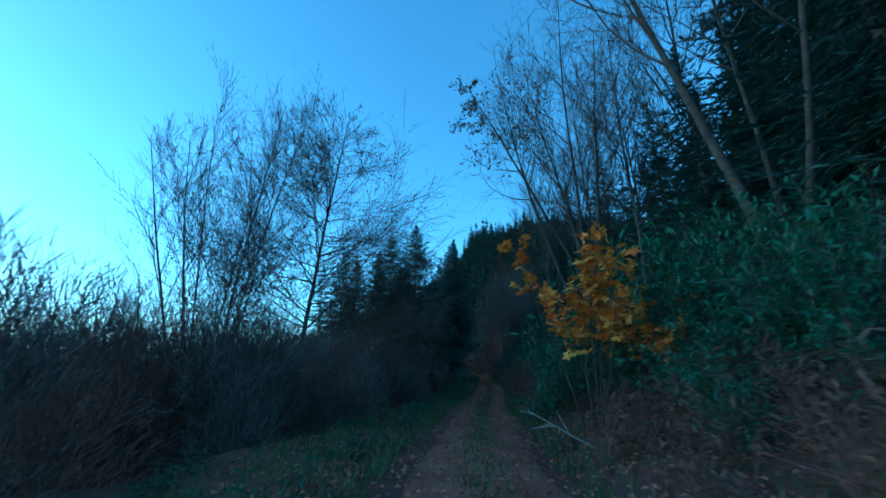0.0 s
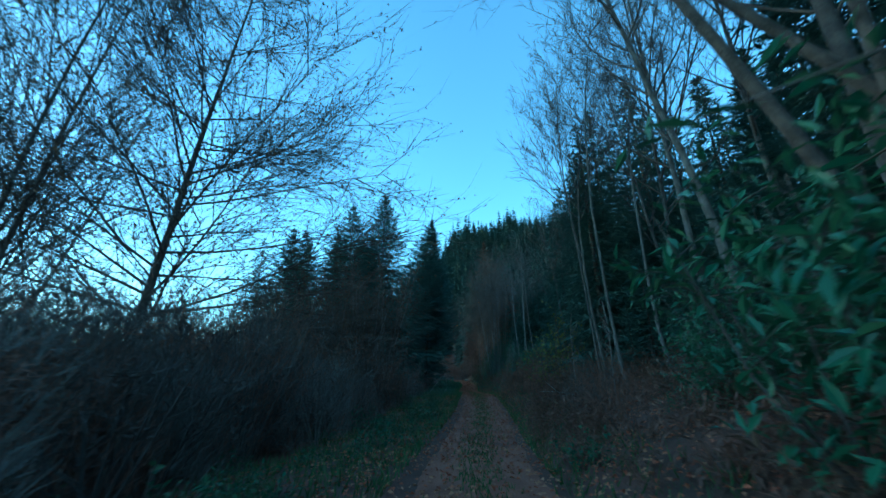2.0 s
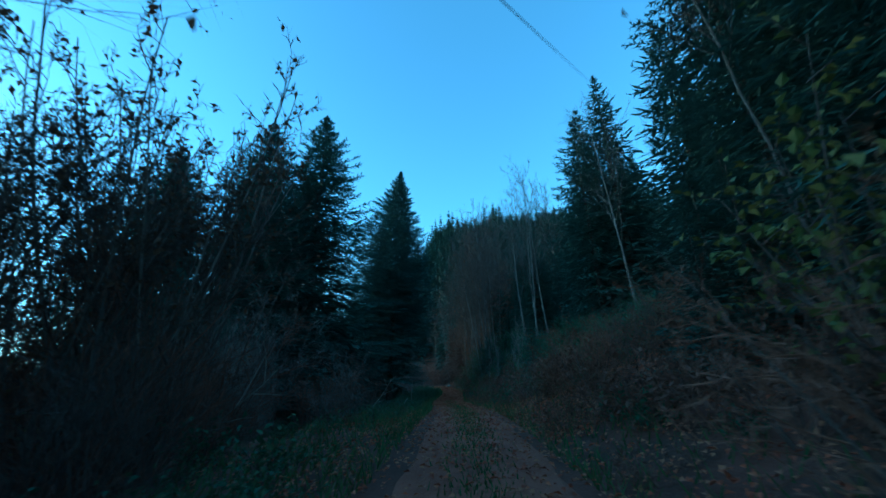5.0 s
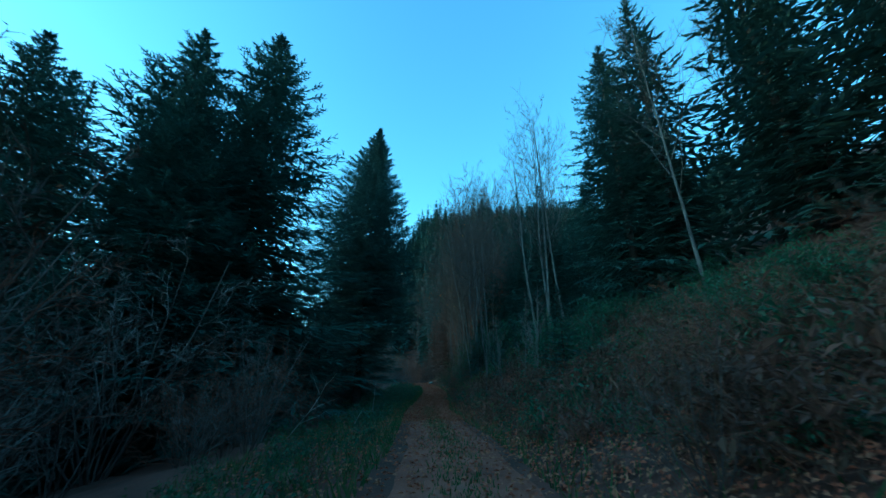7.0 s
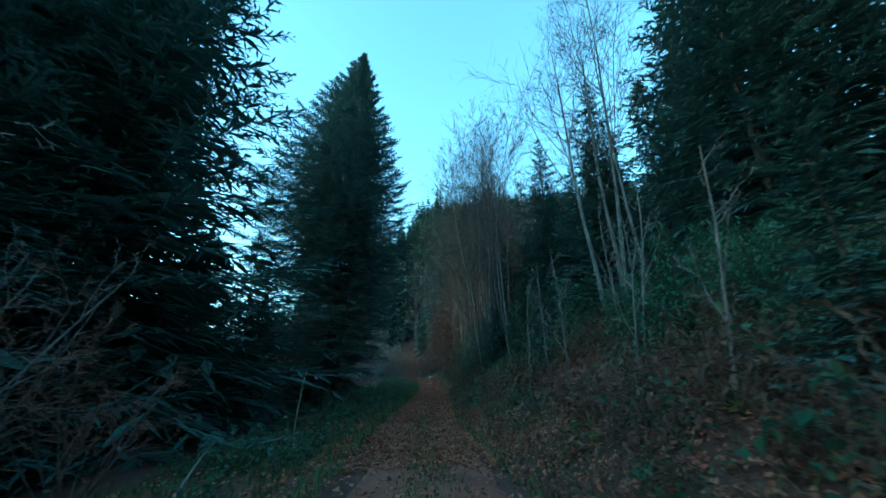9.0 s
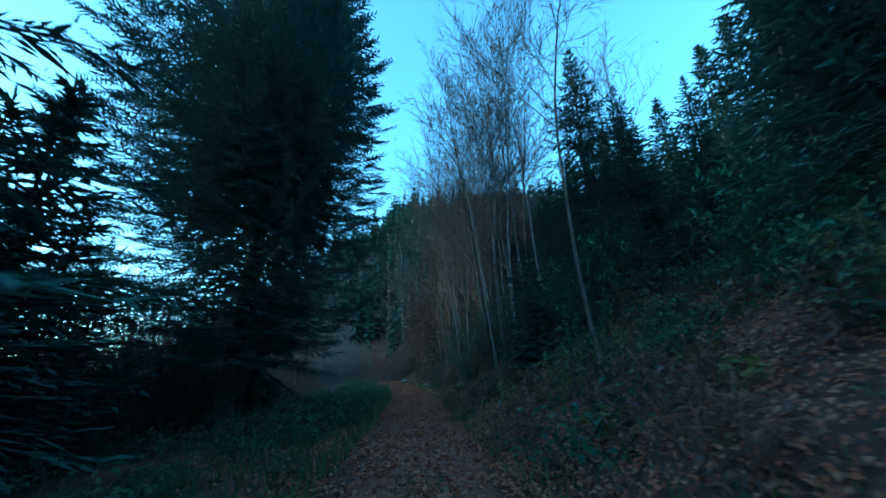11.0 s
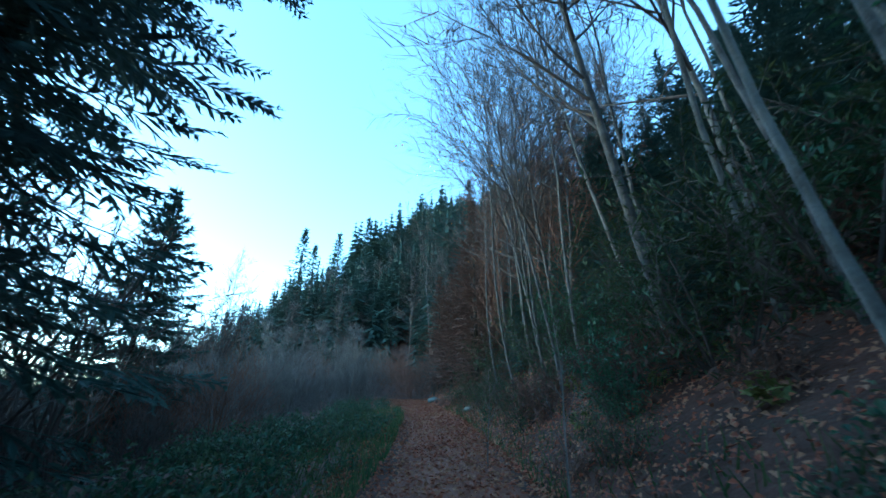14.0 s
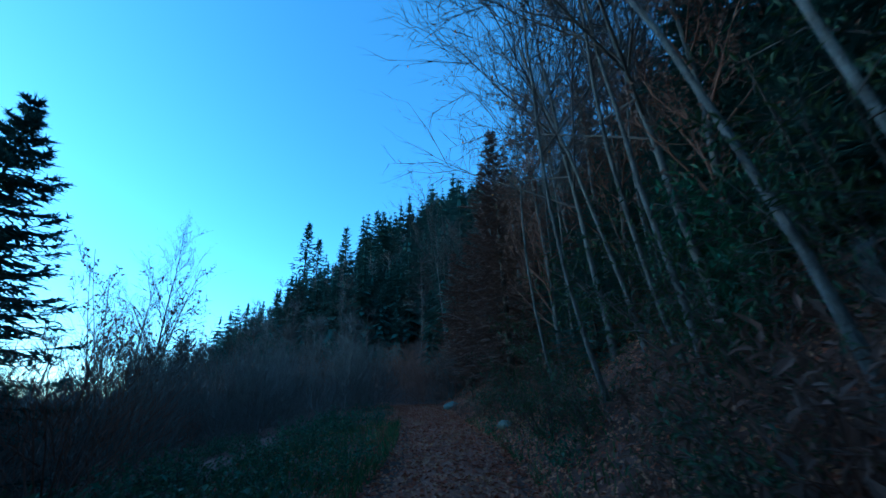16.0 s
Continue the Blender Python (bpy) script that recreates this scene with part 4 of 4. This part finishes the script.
for x, y, s in ((7.2, 33.5, 1.0), (8.6, 35.2, 1.2), (-5.0, 38.0, 0.9), (-7.5, 44, 1.0), (10.3, 67.8, 0.45), (11.3, 63.0, 0.5)):
    put(GOLD, x, y, rng.uniform(0, 360), s)
BRAMBLE = [leafy_shrub("bramble_bush", 101 + k, 0.75, 1.5, M_BRAMBLE, "low green bramble by the track", stems=8, twigs=5, leaves=6, size=0.1, slim=0.62, group="brambles", base=0.05, droop=0.1) for k in range(3)]
for k in range(75):
    y = rng.uniform(2, 112)
    put(BRAMBLE[k % 3], float(track_x(y)) - 1.55 - 1.6 * rng.random() ** 2, y, rng.uniform(0, 360), rng.uniform(0.45, 0.85))
for k in range(20):
    y = rng.uniform(46, 78)
    put(BRAMBLE[k % 3], float(track_x(y)) - rng.uniform(1.4, 3.2), y, rng.uniform(0, 360), rng.uniform(0.6, 1.2))
for k in range(100):
    y = rng.uniform(6, 104)
    left = rng.random() < 0.5
    u = -rng.uniform(1.75, 4.6) if left else rng.uniform(1.75, 7.5)
    put(BRAMBLE[k % 3], float(track_x(y)) + u, y, rng.uniform(0, 360), rng.uniform(0.5, 1.25))
for k in range(45):
    y = rng.uniform(66, 102)
    put(BRAMBLE[k % 3], float(track_x(y)) - 1.6 - 9 * rng.random() ** 1.5, y, rng.uniform(0, 360), rng.uniform(0.7, 1.2))
for k in range(58):
    y = rng.uniform(42, 74)
    put(BRAMBLE[k % 3], float(track_x(y)) + rng.uniform(2.2, 9.5), y, rng.uniform(0, 360), rng.uniform(0.7, 1.5))
green, brown = [], []
for k in range(230):
    y = rng.uniform(42, 78)
    u = 2.3 + 9 * rng.random() ** 0.8
    green.append((float(track_x(y)) + u, y, rng.uniform(0, 6.28), rng.uniform(0.5, 0.9) if u < 4 else rng.uniform(0.8, 1.5)))
for k in range(120):
    y = rng.uniform(4, 100)
    green.append((float(track_x(y)) - 1.7 - 3.4 * rng.random(), y, rng.uniform(0, 6.28), rng.uniform(0.45, 0.8)))
for k in range(110):
    y = rng.uniform(72, 102)
    green.append((float(track_x(y)) - 2.6 - 6 * rng.random(), y, rng.uniform(0, 6.28), rng.uniform(0.6, 1.1)))
for k in range(70):
    y = rng.uniform(42, 52)
    green.append((float(track_x(y)) + rng.uniform(2.8, 7.5), y, rng.uniform(0, 6.28), rng.uniform(0.4, 0.8)))
for k in range(420):
    y = rng.uniform(3, 62) if k % 4 else rng.uniform(62, 104)
    u = 1.8 + 9 * rng.random() ** 1.2
    brown.append((float(track_x(y)) + u, y, rng.uniform(0, 6.28), rng.uniform(0.6, 1.2) * (0.6 if u < 2.6 else 1.0)))
for k in range(90):
    y = rng.uniform(44, 56)
    brown.append((float(track_x(y)) + rng.uniform(3.5, 10), y, rng.uniform(0, 6.28), rng.uniform(0.7, 1.2)))
for k in range(60):
    y = rng.uniform(2.5, 10)
    brown.append((float(track_x(y)) + rng.uniform(2.4, 7), y, rng.uniform(0, 6.28), rng.uniform(0.6, 1.1)))
scatter("bank_brambles", BRAMBLE, green, "low green brambles spreading over bank and verge", "brambles")
SCRUB = [leafy_shrub("dry_fern_clump", 135 + k, 0.9, 1.6, (M_RUST, M_DRYLEAF)[k], "withered brown ferns", stems=8, twigs=4, leaves=4, size=0.16, slim=0.3, base=0.1, droop=0.5, bark=M_REDTWIG) for k in range(2)]
scatter("bank_undergrowth", SCRUB, brown, "tangled withered ferns and stalks on the dark bank", "undergrowth")
for k in range(12):
    y = rng.uniform(47, 60) if k % 3 else rng.uniform(62, 71)
    put(LAUREL[k % 2], float(track_x(y)) + (rng.uniform(7.5, 12.5) if k % 3 else rng.uniform(4.5, 8)), y, rng.uniform(0, 360), rng.uniform(0.3, 0.6))
for x, y, s in ((10.0, 68.2, 0.4), (10.6, 66.6, 0.45), (9.6, 70.2, 0.35), (11.8, 50.4, 0.35)):
    put(GOLD, x, y, rng.uniform(0, 360), s)
BROAD = leafy_shrub("broadleaf_seedling", 111, 0.9, 0.9, M_YELLOW, "seedling with large pale green lobed leaves", stems=4, twigs=3, leaves=3, size=0.24, lobed=True, group="seedlings", base=0.3)
for k in range(50):
    y = rng.uniform(42, 96)
    put(BROAD, float(track_x(y)) + rng.uniform(2.6, 7), y, rng.uniform(0, 360), rng.uniform(0.35, 0.75))
SAPLING = bare_tree("sapling", 121, 4.2, 0.022, M_GREYTWIG, M_GREYTWIG, "thin bare sapling on the bank", start=0.35, limbs=7, limb_len=0.25, spread=45, subs=3, twigs=3, hairs=1, joined=True, group="saplings")
for x, y, s in ((9.7, 55.8, 0.9), (9.2, 57.5, 0.85), (10.4, 56.6, 1.1), (8.8, 59.2, 0.8), (10.9, 58.2, 1.0), (9.9, 60.5, 0.9), (9.3, 53.4, 0.9), (9.4, 82, 0.5), (9.8, 79.3, 0.6), (6.3, 24.5, 0.8), (6.9, 29.3, 0.9)):
    put(SAPLING, x, y, rng.uniform(0, 360), s, (0, rng.uniform(-6, 6)))

for proto in (P_SPRUCE, P_FIR, P_SLIM, *P_EDGE, *P_BUSH, *P_NEAR, *P_UNDER, *P_MID, P_LIGHT, *P_FAR, HAZEL, T1, T2, T4, T5, *BIRCH, *CLUMP, OVER, FORKED, *ROD, *GREY, *RUST, LARCH, *BRUSH, PALE, *THIN, *THICK, *DRY, *SCRUB, MAPLE, *LAUREL, YEW, GOLD, *BRAMBLE, BROAD, SAPLING):
    drop_proto(proto)


# ---------------------------------------------------------------- far woods
def far_woods(name, mat, spots, seed, label, bare=False):
    """Distant trees of one kind, joined, with boughs and gaps."""
    r = random.Random(seed)
    sh = Shape()
    for x, y, h in spots:
        z0 = float(ground_z(x, y))
        foot = Vector((x, y, z0 - 0.3))
        if bare:
            sh.tube([foot, foot + Vector((r.uniform(-.4, .4), r.uniform(-.4, .4), h * 0.6)), foot + UP * h], [0.09, 0.06, 0.02], 3)
            for k in range(24):
                f = r.uniform(0.15, 0.95)
                w = r.uniform(0, 6.28)
                d = Vector((math.cos(w), math.sin(w), r.uniform(0.7, 1.6))).normalized()
                p = foot + UP * h * f
                q = p + d * h * 0.26 * (1.25 - f)
                sh.needle(p, (q - p).normalized(), (q - p).length, 0.07, rnd_dir(r))
                for _ in range(14):
                    e = (d + rnd_dir(r) * 0.9).normalized()
                    b = p.lerp(q, r.uniform(0.2, 1))
                    sh.needle(b, e, h * 0.12, 0.05, rnd_dir(r))
        else:
            sh.tube([foot, foot + UP * h], [0.22, 0.02], 4)
            rad = h * r.uniform(0.19, 0.27)
            lv = 17
            for k in range(lv):
                f = 0.08 + 0.9 * (k + r.uniform(-0.3, 0.3)) / lv
                ln = rad * (1 - f) ** 0.8 + 0.15
                w0 = r.uniform(0, 6.28)
                for j in range(7):
                    w = w0 + j * 0.9 + r.uniform(-0.4, 0.4)
                    out = Vector((math.cos(w), math.sin(w), 0))
                    p = foot + UP * (h * f + h * 0.05)
                    d = (out - UP * (0.5 * (1 - f) + r.uniform(-0.1, 0.3))).normalized()
                    sh.needle(p, d, ln * r.uniform(0.6, 1.3), ln * 0.5, (UP + rnd_dir(r) * 0.3).normalized())
            sh.needle(foot + UP * h * 0.88, UP, h * 0.14, 0.5, rnd_dir(r))
    return tagged(new(name, sh.mesh(name, mat)), label, "woods", kind="stuff")


spots, bare_spots = [], []
for k in range(6000):
    y = rng.uniform(112, 315)
    x = rng.uniform(-70, 110)
    rise = float(ground_z(x, y)) - float(track_z(min(y, 115)))
    if rise < 1.5:
        continue
    low = rise < 22 and x < 12
    if rng.random() < (0.7 if low else 0.12):
        bare_spots.append((x, y, rng.uniform(9, 15)))
    else:
        spots.append((x, y, rng.uniform(10, 24) * (0.75 if low else 1.0)))
spots, bare_spots = spots[:2200], bare_spots[:460] + [(rng.uniform(-34, 4), rng.uniform(104, 138), rng.uniform(5, 9)) for k in range(90)]
spots += [(x, y, rng.uniform(7, 16)) for x, y in ((rng.uniform(-32, 34), rng.uniform(122, 190)) for k in range(520)) if float(ground_z(x, y)) - float(track_z(115)) > 5]
spots += [(rng.uniform(-20, 70), rng.uniform(185, 305), rng.uniform(25, 33)) for k in range(60)]
far_woods("far_conifers", M_NEEDLE, spots, 3, "dark conifer forest on the far slope")
far_woods("far_leafless_woods", M_GREYTWIG, bare_spots[::2], 4, "grey leafless woods low on the far slope", True)
far_woods("far_brown_woods", M_TWIG, bare_spots[1::2], 6, "brown leafless woods low on the far slope", True)
left_spots = [(rng.uniform(-130, -24), rng.uniform(-25, 175), rng.uniform(5, 10)) for k in range(330)] + [(rng.uniform(-58, -25), rng.uniform(0, 100), rng.uniform(9, 12.5)) for k in range(210)]
far_woods("valley_woods", M_TWIG, left_spots, 5, "dim leafless woods across the valley", True)


# ---------------------------------------------------------------- fallen leaves and grass
def litter(name, count, seed, mat, label, lo, hi, spots, size):
    """Leaves lying along the slope of the ground."""
    r = random.Random(seed)
    sh = Shape()
    ys = np.array([r.uniform(lo, hi) for k in range(count)])
    us = np.array([spots(r) for k in range(count)])
    xs = track_x(ys) + us
    zs = ground_z(xs, ys)
    sx = (ground_z(xs + 0.3, ys) - ground_z(xs - 0.3, ys)) / 0.6
    sy = (ground_z(xs, ys + 0.3) - ground_z(xs, ys - 0.3)) / 0.6
    for k in range(count):
        lift = (0.05 if abs(us[k]) < 1.6 else 0.045) + r.random() * 0.04
        nrm = Vector((-sx[k], -sy[k], 1)).normalized()
        d = rnd_dir(r)
        d = (d - nrm * d.dot(nrm) + nrm * r.uniform(-0.05, 0.3)).normalized()
        s = size * r.uniform(0.6, 1.3)
        sh.leaf(Vector((xs[k], ys[k], zs[k])) + nrm * lift, d, nrm + rnd_dir(r) * 0.4, s, s * 0.7)
    return tagged(new(name, sh.mesh(name, mat)), label, "leaves", kind="stuff")


litter("fallen_leaves", 80000, 8, M_LITTER, "reddish-brown fallen leaves on track and bank", 56, 112, lambda r: r.uniform(-1.7, 1.5) if r.random() < 0.4 else 1.4 + 8 * r.random() ** 1.4, 0.082)
litter("scattered_leaves", 30000, 9, M_LITTER, "brown leaves scattered along the track", 2, 58, lambda r: r.uniform(-2, 8), 0.082)
litter("verge_leaves", 12000, 14, M_LITTER, "brown leaves along the grassy verge", 3, 112, lambda r: -1.4 - 3 * r.random(), 0.082)
litter("bank_leaves", 20000, 13, M_LITTER, "brown leaves caught on the steep bank", 38, 72, lambda r: 1.5 + 7 * r.random(), 0.082)
gr = random.Random(12)
sh = Shape()
for k in range(34000):
    y = gr.uniform(3, 98)
    m = gr.random()
    u = gr.gauss(0.3, 0.24) if m < 0.3 and y < 66 else (-1.0 - 3.6 * gr.random() ** 1.3 if m < 0.82 else 1.5 + 1.6 * gr.random() ** 2)
    x = float(track_x(y)) + u
    hh = (0.1 if abs(u) < 1 else 0.3) * gr.uniform(0.5, 1.3)
    sh.needle(Vector((x, y, float(ground_z(x, y)) + (0.04 if abs(u) < 1.3 else -0.01))), (UP + rnd_dir(gr) * 0.55).normalized(), hh, 0.026, rnd_dir(gr))
tagged(new("grass", sh.mesh("grass", M_GRASS)), "thin green grass on verge and crown of the track", "grass", kind="stuff")


# ---------------------------------------------------------------- dead wood and stones
def dead_branch(seed, x, y, length, way, up, label, forks=5):
    r = random.Random(seed)
    root = tagged(new("fallen_branch"), label, "branch", "fallen branches")
    d = Vector((way[0], way[1], up)).normalized()
    pts = stem(r, Vector((0, 0, 0)), d, length, 6, 0.12, 0.0)
    part("stem", Shape().tube(pts, [0.022 - 0.0026 * i for i in range(7)], 5).mesh("stem", M_STICK, True), root)
    for k in range(forks):
        q, e = along(pts, 0.3 + 0.65 * (k + r.random()) / forks)
        tp = stem(r, q, side_way(r, e, r.uniform(30, 55)), length * r.uniform(0.2, 0.4), 3, 0.15, 0.02)
        part("twig", Shape().tube(tp, [0.014, 0.011, 0.008, 0.004], 4).mesh("twig", M_STICK, True), root)
    root.matrix_basis = Matrix.Translation((x, y, float(ground_z(x, y)) - 0.05))
    return root


dead_branch(1, -1.6, 40.2, 3.0, (0.8, -0.2), 0.55, "pale dead branch sticking out of the brush")
dead_branch(2, 2.6, 7.3, 1.3, (-1, 0.4), 0.5, "pale dead branch below the maple", 4)
dead_branch(3, 3.5, 58.0, 1.7, (0.05, 0.0), 1.0, "upright weathered stick on the verge", 0)
dead_branch(4, 7.8, 28.2, 3.0, (-1, -0.2), 0.25, "dead branch lying down the bank", 3)
dead_branch(5, 1.2, 52.5, 2.4, (0.5, -0.5), 0.5, "forked dead branch in the spruce shade", 6)
dead_branch(6, 10.8, 85.4, 2.4, (0.6, 0.3), 0.4, "dead branch on the leafy bank", 3)
dead_branch(7, 2.9, 54.5, 0.8, (0.5, 0.1), 0.7, "short leaning stick on the verge", 0)


def stone(seed, x, y, size):
    r = random.Random(seed)
    b = bmesh.new()
    bmesh.ops.create_icosphere(b, subdivisions=2, radius=size)
    for v in b.verts:
        v.co = Vector((v.co.x * 1.3, v.co.y, v.co.z * 0.6)) * (1 + 0.35 * noise.noise(v.co * 2.3 / size + Vector((seed * 3.1, 0, 0))))
    me = bpy.data.meshes.new("stone")
    b.to_mesh(me)
    b.free()
    me.materials.append(M_ROCK)
    me.polygons.foreach_set("use_smooth", [True] * len(me.polygons))
    ob = tagged(new("stone", me), "pale mossy stone at the edge of the track", "stone", "stones")
    ob.matrix_basis = Matrix.Translation((x, y, float(ground_z(x, y)) + size * 0.15)) @ Matrix.Rotation(r.uniform(0, 6), 4, "Z")
    return ob


for k, (x, y, s) in enumerate(((10.7, 105, 0.5), (9.2, 61.5, 0.22), (10.6, 52.2, 0.25), (9.0, 50.6, 0.18), (11.2, 93.5, 0.25), (8.4, 42.5, 0.2))):
    stone(k, x, y, s)
